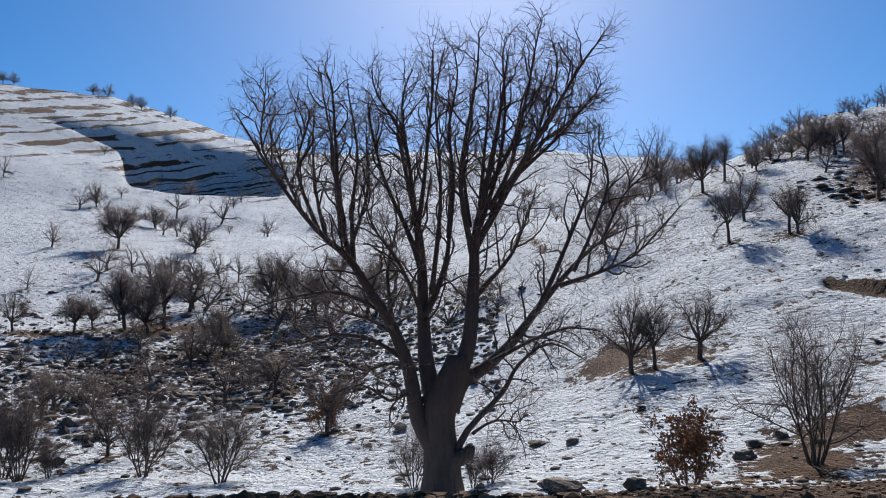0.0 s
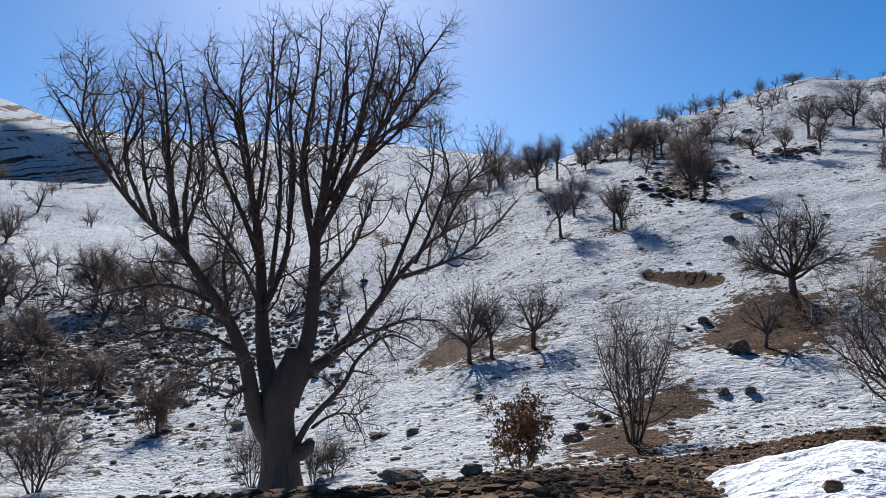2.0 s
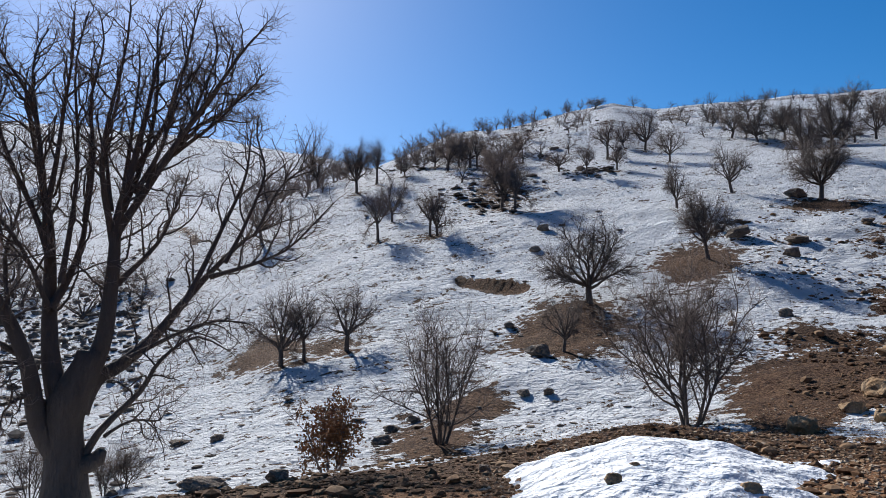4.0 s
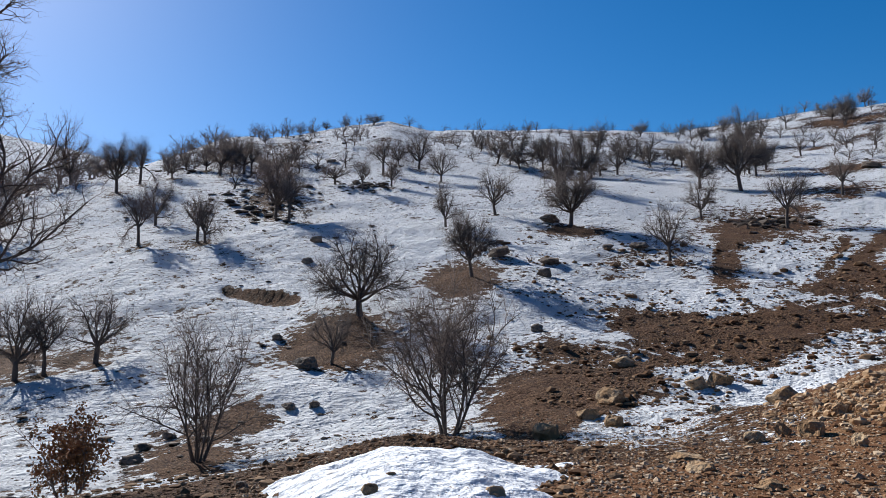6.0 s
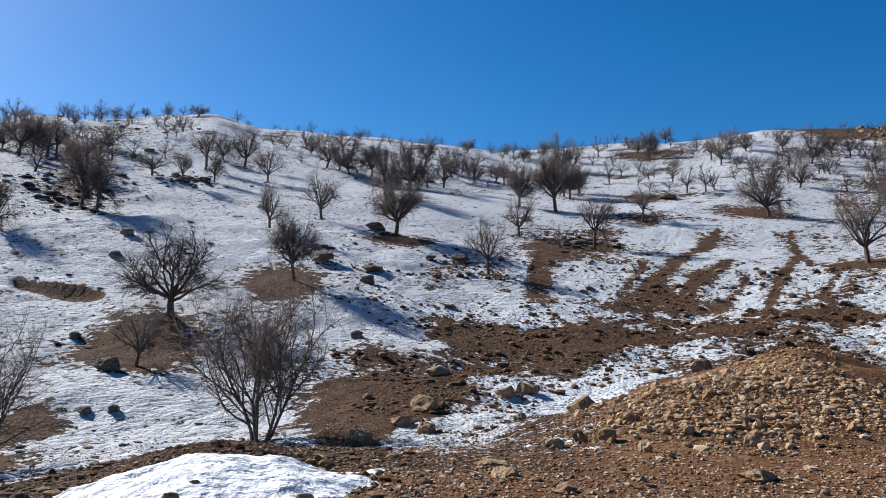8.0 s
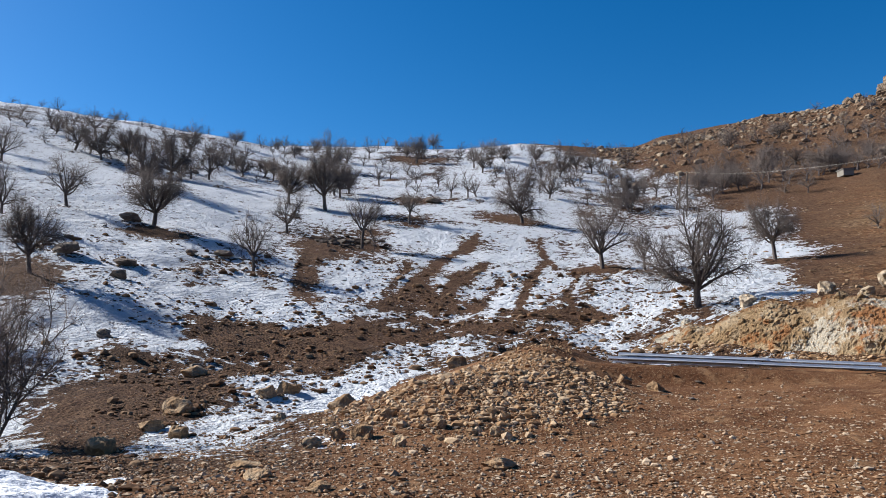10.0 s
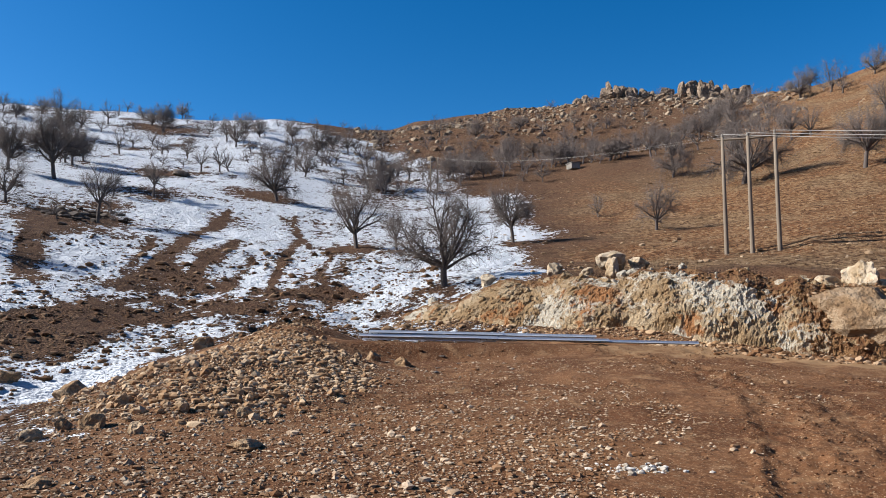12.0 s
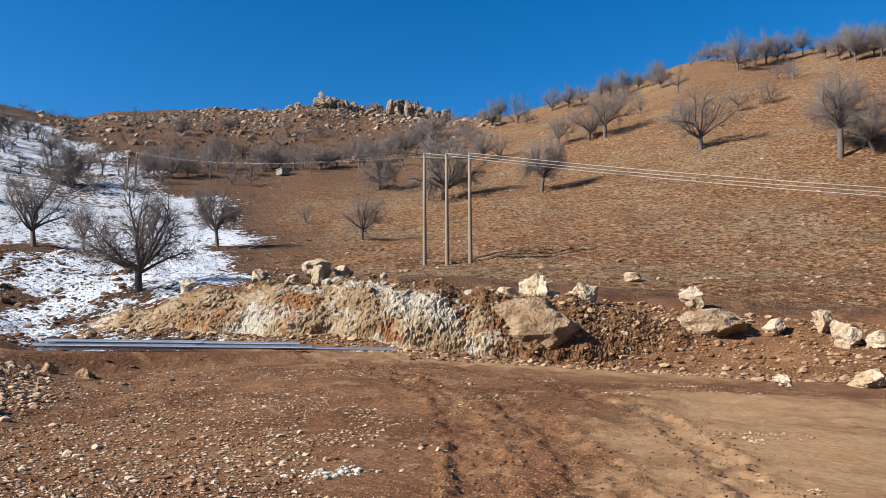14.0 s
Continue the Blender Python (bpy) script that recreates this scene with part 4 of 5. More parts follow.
def joined_wood(places, label, material):
    """Far trees too many to tell apart, as one mesh."""
    verts, faces, base = [], [], 0
    kinds = []
    for wood, thin in thin_kinds:
        v, f = tubes(wood + thin)
        kinds.append((np.array([p[:] for p in v]), f))
    for x, y, tall in places:
        v, f = kinds[rng.randrange(len(kinds))]
        t, k = rng.uniform(0, 6.28), tall / FIVE
        c, sn = math.cos(t) * k, math.sin(t) * k
        w = np.stack([v[:, 0] * c - v[:, 1] * sn + x, v[:, 0] * sn + v[:, 1] * c + y, v[:, 2] * k + float(height(x, y)) - 0.05], 1)
        verts += w.tolist()
        faces += [tuple(i + base for i in q) for q in f]
        base += len(v)
    tagged(solid("far_wood", verts, faces, material, flat=True), label, "trees", kind="stuff")


def woods(count, a0, a1, r0, r1, tall, label, material):
    joined_wood(spread(count, a0, a1, r0, r1, tall), label, material)


thin_kinds = [bare_tree(random.Random(51), FIVE, 1, 9, 5, 7, 1.2, 0.2, 0, True), bare_tree(random.Random(52), FIVE, 1, 9, 5, 7, 1.1, 0.24, 0, True), bare_tree(random.Random(53), FIVE, 1, 9, 5, 7, 1.0, 0.16, 0, True)]
thin_kinds = [(wood, [(p, [1.25 * w for w in r], s) for p, r, s in thin]) for wood, thin in thin_kinds]
woods(16, 12, 21, 100, 150, 5.0, "small leafless oaks along the snowy crest", TWIG)
woods(30, 22, 36, 118, 170, 3.6, "small leafless oaks on the snowy shoulder", TWIG)
woods(60, 40, 62, 120, 225, 3.6, "small bare oaks high on the snowy slope", GREY_TWIG)
woods(85, 60, 88, 115, 232, 3.8, "small bare oaks below the snowy brow", GREY_TWIG)
woods(90, 84, 117, 150, 232, 3.8, "small bare oaks below the rocky ridge", GREY_TWIG)
woods(60, 92, 117, 130, 185, 4.6, "bare oaks scattered below the crags", GREY_TWIG)
woods(14, 119, 150, 140, 190, 5.0, "bare oaks high on the dry hill", GREY_TWIG)
woods(16, 114, 150, 176, 226, 4.6, "bare oaks along the brow of the dry hill", GREY_TWIG)
woods(5, -34, -16, 560, 640, 9.0, "dark distant trees on the snowy skyline", TWIG)
woods(46, -26, 10, 190, 420, 7.0, "distant leafless oaks in the snowy valley", TWIG)
far_dark, far_grey = [], []
for a0, r0, wa, wr, count, tall in GROVES:
    for _ in range(count):
        a, r = radians(a0 + wa * rng.uniform(-1.1, 1.1)), r0 * math.exp(wr * rng.uniform(-1.2, 1.2))
        x, y, high = r * math.sin(a), r * math.cos(a), tall * rng.uniform(0.65, 1.2)
        k, dark = rng.randrange(3), a0 < 45
        if r0 > 125:
            (far_dark if dark else far_grey).append((x, y, high * 1.1))
        elif dark:
            plant(("grove", dark, k), far_open[k], x, y, high, "leafless oak among snow and dark rocks", "oaks in the snowy groves", TWIG)
        else:
            plant(("grove", dark, k), far_open[k], x, y, high, "bare grey-brown oak in a grove high on the slope", "oaks in the upper groves", GREY_TWIG)
joined_wood(far_dark, "distant dark oaks on the snowy shoulder", TWIG)
joined_wood(far_grey, "grey oaks in groves high on the slope", GREY_TWIG)

shrub_kinds = [bare_tree(random.Random(31), FIVE, 6, 36, 9, 9, 0.75, 0.25, 1), bare_tree(random.Random(32), FIVE, 5, 34, 10, 9, 0.8, 0.25, 1), bare_tree(random.Random(33), FIVE, 8, 32, 8, 8, 0.85, 0.25, 1)]
shrub_kinds = [tuple([(p, [0.85 * w for w in r], s) for p, r, s in part] for part in kind) for kind in shrub_kinds]
for i, (x, y, tall, wide) in enumerate(SHRUB):
    plant(("shrub", i % 3), shrub_kinds[i % 3], x, y, tall, "many-stemmed bare shrub growing from stony earth", "shrubs by the road", TWIG, "bare_shrub", wide=wide)


def leaves(g, lines, count, size):
    verts, faces = [], []
    for _ in range(count):
        pts = g.choice(lines)[0]
        p = pts[-1].lerp(pts[-2], g.random()) + Vector((g.gauss(0, 0.04), g.gauss(0, 0.04), g.gauss(0, 0.04)))
        u = Vector((g.gauss(0, 1), g.gauss(0, 1), g.gauss(0, 1))).normalized() * size * g.uniform(0.6, 1.2)
        v = u.orthogonal().normalized() * size * 0.45
        n = len(verts)
        verts += [p, p + u * 0.5 + v, p + u, p + u * 0.5 - v]
        faces.append((n, n + 1, n + 2, n + 3))
    return verts, faces


# ---------------------------------------------------------------- the great oak
def limb(px, radius, tip, depth):
    """A limb through points of the crown, 11.52 mm to the unit, leaning away by depth metres at its tip."""
    pts = [Vector(((x - 780) * 0.01152, 0, (885 - y) * 0.01152)) for x, y in px]
    dense = []
    n = len(pts)
    for i in range(n - 1):
        a, b, c, d = pts[max(i - 1, 0)], pts[i], pts[i + 1], pts[min(i + 2, n - 1)]
        for k in range(3):
            t = k / 3
            dense.append(0.5 * ((2 * b) + (c - a) * t + (2 * a - 5 * b + 4 * c - d) * t * t + (3 * b - a - 3 * c + d) * t ** 3))
    dense.append(pts[-1])
    dense = dense[:max(6, round(len(dense) * 0.93))]
    m = len(dense) - 1
    for i, p in enumerate(dense):
        f = i / m
        p.y = depth * f ** 1.2 + 0.08 * math.sin(5 * f + depth * 3) * f
        p.x += 0.05 * math.sin(9 * f + depth * 5) * f
    return dense, [radius + (tip - radius) * (i / m) ** 0.62 for i in range(m + 1)], 8


def great_oak():
    g = random.Random(5)
    top = empty("great_oak", spot(-0.05, 15.5, 1.0, 0, 0.0), "large old bare oak with a forked dark trunk beside the road", "tree")
    trunk = limb([(778, 912), (777, 850), (776, 795), (774, 750), (776, 715), (785, 680), (800, 640), (806, 600)], 0.37, 0.33, 0.0)
    for k, p in enumerate(trunk[0]):
        h = p.z / 2.3
        trunk[1][k] = 0.355 + 0.14 * max(0, 0.28 - h) / 0.28 + 0.03 * math.sin(7 * h) if h < 0.95 else max(0.1, 0.34 - 0.34 * (h - 0.95))
    big = [limb([(768, 790), (737, 735), (722, 650), (690, 570), (650, 510), (615, 460), (560, 410), (500, 330), (440, 230), (420, 195)], 0.23, 0.012, -0.8),
           limb([(770, 720), (752, 650), (744, 570), (740, 460), (733, 380), (712, 280), (690, 180), (703, 112)], 0.25, 0.012, 0.9),
           limb([(785, 715), (806, 660), (824, 600), (832, 500), (838, 420), (860, 330), (880, 220), (890, 120), (900, 30)], 0.27, 0.012, -0.3),
           limb([(790, 720), (815, 670), (850, 650), (900, 605), (950, 545), (1000, 490), (1060, 430), (1120, 395), (1190, 365)], 0.22, 0.012, 0.9)]
    mid = [limb([(640, 500), (612, 440), (605, 380), (600, 280), (590, 180), (580, 150)], 0.09, 0.015, -1.3),
           limb([(745, 560), (770, 510), (790, 440), (790, 350), (795, 220), (800, 90)], 0.10, 0.015, 1.6),
           limb([(742, 480), (715, 400), (670, 300), (645, 200), (658, 155)], 0.08, 0.015, 0.3),
           limb([(835, 440), (870, 380), (920, 290), (980, 200), (1020, 130), (1042, 100)], 0.10, 0.015, -1.5),
           limb([(920, 300), (990, 235), (1040, 180), (1066, 135)], 0.05, 0.012, -0.2),
           limb([(833, 450), (812, 340), (830, 190), (846, 55)], 0.09, 0.015, -1.2),
           limb([(860, 330), (900, 260), (930, 160), (960, 85)], 0.07, 0.015, 0.7),
           limb([(690, 570), (680, 480), (690, 380), (670, 280)], 0.06, 0.015, 1.4),
           limb([(945, 550), (1000, 440), (1050, 330), (1070, 240), (1090, 190)], 0.07, 0.012, 1.6),
           limb([(985, 505), (1060, 480), (1130, 440), (1210, 345)], 0.06, 0.012, -0.6),
           limb([(560, 410), (520, 300), (535, 200), (532, 172)], 0.06, 0.012, 0.2),
           limb([(836, 430), (855, 300), (866, 150), (874, 40)], 0.08, 0.012, 1.5),
           limb([(735, 400), (752, 290), (760, 170), (768, 85)], 0.07, 0.012, -1.0),
           limb([(880, 350), (945, 250), (1000, 160), (1010, 90)], 0.07, 0.012, -0.6),
           limb([(612, 450), (640, 350), (642, 250), (635, 170)], 0.06, 0.012, 0.7),
           limb([(745, 560), (705, 470), (660, 400), (640, 330)], 0.06, 0.012, -1.4),
           limb([(840, 520), (900, 450), (940, 370), (960, 280)], 0.07, 0.012, 1.0),
           limb([(500, 330), (465, 270), (480, 200), (470, 175)], 0.04, 0.012, -1.4),
           limb([(622, 470), (618, 380), (624, 280), (612, 180), (606, 108)], 0.07, 0.012, 0.4),
           limb([(600, 420), (590, 310), (578, 210), (570, 110)], 0.055, 0.012, -0.7),
           limb([(575, 425), (548, 330), (540, 240), (526, 132)], 0.055, 0.012, 0.9),
           limb([(530, 375), (490, 290), (470, 240), (455, 168)], 0.045, 0.012, 0.6),
           limb([(735, 440), (728, 340), (705, 240), (668, 170), (655, 118)], 0.06, 0.012, -0.6),
           limb([(738, 430), (722, 310), (706, 200), (712, 120), (722, 70)], 0.065, 0.012, 0.9),
           limb([(760, 520), (772, 400), (775, 280), (770, 160), (784, 58)], 0.07, 0.012, -0.3),
           limb([(790, 420), (800, 310), (792, 210), (806, 110), (800, 42)], 0.06, 0.012, 0.3),
           limb([(828, 400), (818, 290), (836, 190), (824, 90)], 0.055, 0.012, 1.2),
           limb([(845, 400), (878, 300), (894, 180), (898, 60), (905, 18)], 0.07, 0.012, 0.8),
           limb([(862, 370), (902, 290), (924, 190), (938, 100), (962, 36)], 0.065, 0.012, -1.0),
           limb([(880, 350), (938, 270), (965, 190), (988, 100), (980, 34)], 0.06, 0.012, 0.2),
           limb([(905, 320), (965, 240), (1015, 200), (1050, 160), (1070, 122)], 0.05, 0.012, 0.9),
           limb([(1010, 480), (1050, 400), (1078, 320), (1062, 250), (1078, 192)], 0.05, 0.012, 0.3),
           limb([(1060, 430), (1100, 350), (1150, 300), (1175, 290)], 0.04, 0.012, 0.1)]
    low = [limb([(745, 705), (722, 690), (690, 700), (640, 672), (600, 690)], 0.07, 0.012, -1.0),
           limb([(722, 640), (660, 600), (600, 590), (540, 605), (500, 580)], 0.07, 0.012, -1.6),
           limb([(690, 560), (610, 520), (540, 530), (470, 560)], 0.06, 0.012, -1.9),
           limb([(735, 650), (690, 640), (640, 650), (590, 630), (540, 650)], 0.05, 0.012, -0.6),
           limb([(700, 590), (640, 560), (570, 540), (510, 500)], 0.06, 0.012, 1.2),
           limb([(792, 810), (822, 752), (880, 690), (905, 640), (960, 605), (1030, 640)], 0.10, 0.012, -0.9),
           limb([(860, 640), (930, 600), (990, 580), (1040, 590)], 0.06, 0.012, -1.4),
           limb([(830, 760), (870, 740), (920, 745), (930, 720)], 0.04, 0.012, 0.8)]
    solid("trunk", *tubes([(trunk[0], trunk[1], 14)]), BARK, top)
    for ln in big:
        solid("limb", *tubes([(ln[0], ln[1], 10)]), BARK, top)
    for ln in mid + low:
        solid("branch", *tubes([ln]), BARK, top)
    second = []
    for ln in big:
        second += sprout(g, ln, 20, (25, 65), 1.3, 0.028, 0.35, 0.3, 6, 5, 0.3, 1.1)
    for ln in mid:
        second += sprout(g, ln, 12, (20, 55), 1.1, 0.024, 0.4, 0.3, 6, 5, 0.2, 1.1)
    for ln in low:
        second += sprout(g, ln, 11, (25, 75), 0.9, 0.022, 0.05, 0.32, 6, 4, 0.25, 0.4)
    third, fourth = [], []
    for ln in second:
        third += sprout(g, ln, 7, (28, 75), 0.55, 0.010, 0.25, 0.4, 4, 3, 0.15, 0.4)
    for ln in mid + big:
        third += sprout(g, ln, 8, (25, 70), 0.7, 0.012, 0.3, 0.26, 5, 3, 0.3, 0.4)
    for ln in third:
        fourth += sprout(g, ln, 3, (30, 75), 0.25, 0.007, 0.15, 0.25, 2, 3, 0.3, 0.3)
    for ln in second:
        solid("bough", *tubes([ln]), BARK, top)
    tagged(solid("twig", *tubes(third + fourth), TWIG, top), kind="stuff")
    tagged(solid("leaf", *leaves(g, fourth, 650, 0.042), DEAD_LEAF, top, "last dry brown leaves in the crown"), kind="stuff")
    verts, faces = tubes([([Vector((0.1, -0.05, 0.95)), Vector((0.34, -0.12, 1.0)), Vector((0.48, -0.16, 1.08)), Vector((0.52, -0.17, 1.2)), Vector((0.5, -0.16, 1.27))], [0.2, 0.17, 0.15, 0.11, 0.04], 9)])
    solid("stub", verts, faces, BARK, top, "broken knotty stump of a lost limb")


great_oak()


# ---------------------------------------------------------------- shrubs that kept their dead leaves
for x, y, tall in LEAFY:
    g = random.Random(41)
    lines = bare_tree(g, tall, 4, 12, 5, 4, 0.7)
    top = tree("leafy_shrub", spot(x, y), lines, "young oak shrub with dry reddish-brown leaves", "shrubs by the road", TWIG, TWIG, "shrub")
    near = [ln for ln in lines[1] if math.hypot(ln[0][-1].x, ln[0][-1].y) < 0.42 * tall]
    tagged(solid("leaf", *leaves(g, near, 3800, 0.07 * tall / 1.95), DEAD_LEAF, top, "dry reddish-brown leaves"), kind="stuff")


# ---------------------------------------------------------------- rocks
def rock_mesh(seed, cuts=16, detail=3, jag=0.09, lo=0.3, hi=0.5):
    """A lump with flat broken faces, about one metre across, sitting on z = 0."""
    g = random.Random(seed)
    bm = bmesh.new()
    bmesh.ops.create_icosphere(bm, subdivisions=detail, radius=0.66)
    planes = []
    for _ in range(cuts):
        n = Vector((g.gauss(0, 1), g.gauss(0, 1), g.gauss(0, 0.8))).normalized()
        planes.append((n, g.uniform(lo, hi)))
    off = Vector((seed * 3.7, seed * 1.3, 0))
    for v in bm.verts:
        for n, d in planes:
            over = v.co.dot(n) - d
            if over > 0:
                v.co -= n * over
        u = v.co.normalized()
        c = noise.voronoi(v.co * 3.2 + off)[0]
        v.co += u * (jag * noise.noise(v.co * 3 + off) + jag * 0.55 * noise.noise(v.co * 9 + off) + 0.12 * (c[1] - c[0]) - 0.05)
    lo = min(v.co.z for v in bm.verts)
    hi = max(v.co.z for v in bm.verts)
    for v in bm.verts:
        v.co.z = (v.co.z - lo) / (hi - lo)
    me = bpy.data.meshes.new("rock")
    bm.to_mesh(me)
    bm.free()
    return me


def rocks(name, rows, material, label, group, category="rock", detail=3, first=100, sink=0.18, cuts=16):
    g = random.Random(first)
    kinds = []
    for k in range(min(6, len(rows))):
        me = rock_mesh(first + k, cuts, detail) if cuts > 9 else rock_mesh(first + k, cuts, detail, 0.09, 0.48, 0.6)
        me.materials.append(material)
        kinds.append(me)
    for i, (x, y, wide, tall) in enumerate(rows):
        ob = new(name, kinds[i % len(kinds)])
        # turned to face out of the slope, broad side across
        face = math.degrees(math.atan2(x, y))
        ob.matrix_basis = (Matrix.Translation((x, y, float(height(x, y)) - sink * tall)) @ pose(0, 0, 0, g.uniform(-8, 8), g.uniform(-8, 8), -face + g.choice((0, 180)) + g.uniform(-12, 12))
                           @ Matrix.Diagonal((wide, wide * g.uniform(0.75, 1.0), tall * (1 + sink), 1)))
        tagged(ob, label, category, group)


BOULDERS = [(26.9, -13.9, 1.4, 1.3), (27.5, -16.2, 1.57, 1.45), (28.2, -15.4, 1.4, 0.87), (27.6, -17.2, 0.73, 0.53), (27.2, -17.6, 0.82, 0.63), (26.4, -18.0, 1.5, 1.15), (25.5, -18.1, 0.61, 0.42),
            (25.1, -22.5, 1.06, 0.85), (21.5, -23.2, 0.85, 0.6), (20.4, -24.5, 0.81, 0.9), (19.2, -24.1, 1.19, 0.95), (18.4, -24.7, 1.01, 0.65), (14.7, -19.3, 1.08, 0.48), (15.5, -16.9, 0.61, 0.32)]
BANK_STONES = [(35.6, -9.1, 1.7, 1.0), (33.6, -8.7, 0.83, 1.08), (35.2, -10.4, 0.98, 0.63), (40.0, -3.6, 0.87, 0.68), (32.6, -25.3, 1.23, 0.49), (36.8, -6.7, 0.87, 0.64), (35.0, -7.9, 0.70, 0.54)]
YARD_STONES = [(19.3, 13.7, 1.14, 0.67), (16.5, 12.3, 0.73, 0.37), (16.0, 11.2, 0.55, 0.44), (24.9, 13.0, 1.04, 0.63), (19.0, 8.3, 0.92, 0.62), (12.3, 5.4, 0.32, 0.32), (12.1, 4.9, 0.52, 0.37), (11.2, 3.9, 0.26, 0.26),
               (8.3, 4.6, 0.41, 0.14), (9.5, 5.5, 0.60, 0.11), (7.8, 3.6, 0.34, 0.13), (9.9, 2.1, 0.54, 0.20), (12.6, 2.7, 0.34, 0.27), (28.8, 7.9, 0.98, 0.58), (14.0, 11.7, 0.74, 0.51), (24.1, 13.5, 0.86, 0.62),
               (26.3, 17.9, 1.18, 0.62), (18.3, 9.8, 0.46, 0.31), (11.3, 5.4, 0.41, 0.24), (13.8, 5.1, 0.39, 0.28), (12.8, 3.8, 0.30, 0.24), (21.8, 1.2, 0.5, 0.42), (21.2, 0.4, 0.55, 0.36), (20.9, 1.6, 0.4, 0.3)]
SLOPE_ROCKS = [(4.2, 25.7, 0.62, 0.31), (3.2, 27.1, 0.77, 0.30), (39.0, 36.4, 1.90, 1.11), (2.9, 12.0, 0.5, 0.3), (2.8, 18.7, 1.29, 0.34), (17.6, 27.4, 1.40, 0.68), (19.5, 33.2, 0.69, 0.43),
               (8.9, 22.5, 0.61, 0.36), (10.0, 23.3, 0.56, 0.38), (4.5, 8.4, 0.21, 0.16), (7.8, 20.5, 0.72, 0.36), (14.2, 23.2, 0.61, 0.32), (14.8, 22.6, 0.52, 0.32), (25.3, 26.9, 0.55, 0.27),
               (40.2, 33.0, 1.70, 0.77), (37.7, 31.2, 1.31, 0.80), (49.9, 32.3, 1.77, 0.62), (47.9, 33.7, 1.13, 0.52), (29.1, 24.7, 0.85, 0.51), (27.6, 18.7, 0.74, 0.49),
               (106.1, 33.6, 2.98, 1.16), (32.9, 50.2, 1.34, 0.71), (29.7, 46.7, 1.07, 0.58), (52.8, 43.0, 2.23, 1.01)]
rocks("boulder", BOULDERS, PALE_ROCK, "large pale limestone boulder tipped on the earth bank", "boulders on the bank", "boulder", 4, 100, 0.24)
rocks("boulder", [(25.7, -15.2, 3.3, 1.5), (23.0, -21.5, 2.3, 0.8)], OCHRE_ROCK, "huge ochre boulder half buried in the earth bank", "boulders on the bank", "boulder", 4, 180, 0.8, 9)
rocks("rock", BANK_STONES, PALE_ROCK, "pale broken rock on top of the cut bank", "rocks on the bank", first=120)
rocks("rock", [(x, y, 0.95 * w, 0.66 * h) for x, y, w, h in YARD_STONES], EARTH_STONE, "earth-stained broken stone lying in brown rubble", "stones by the yard", first=140, sink=0.6)
rocks("rock", [(x, y, 0.85 * w, 0.7 * h) for x, y, w, h in SLOPE_ROCKS], DARK_ROCK, "dark weathered rock sticking out of the snow", "rocks on the slope", first=160)


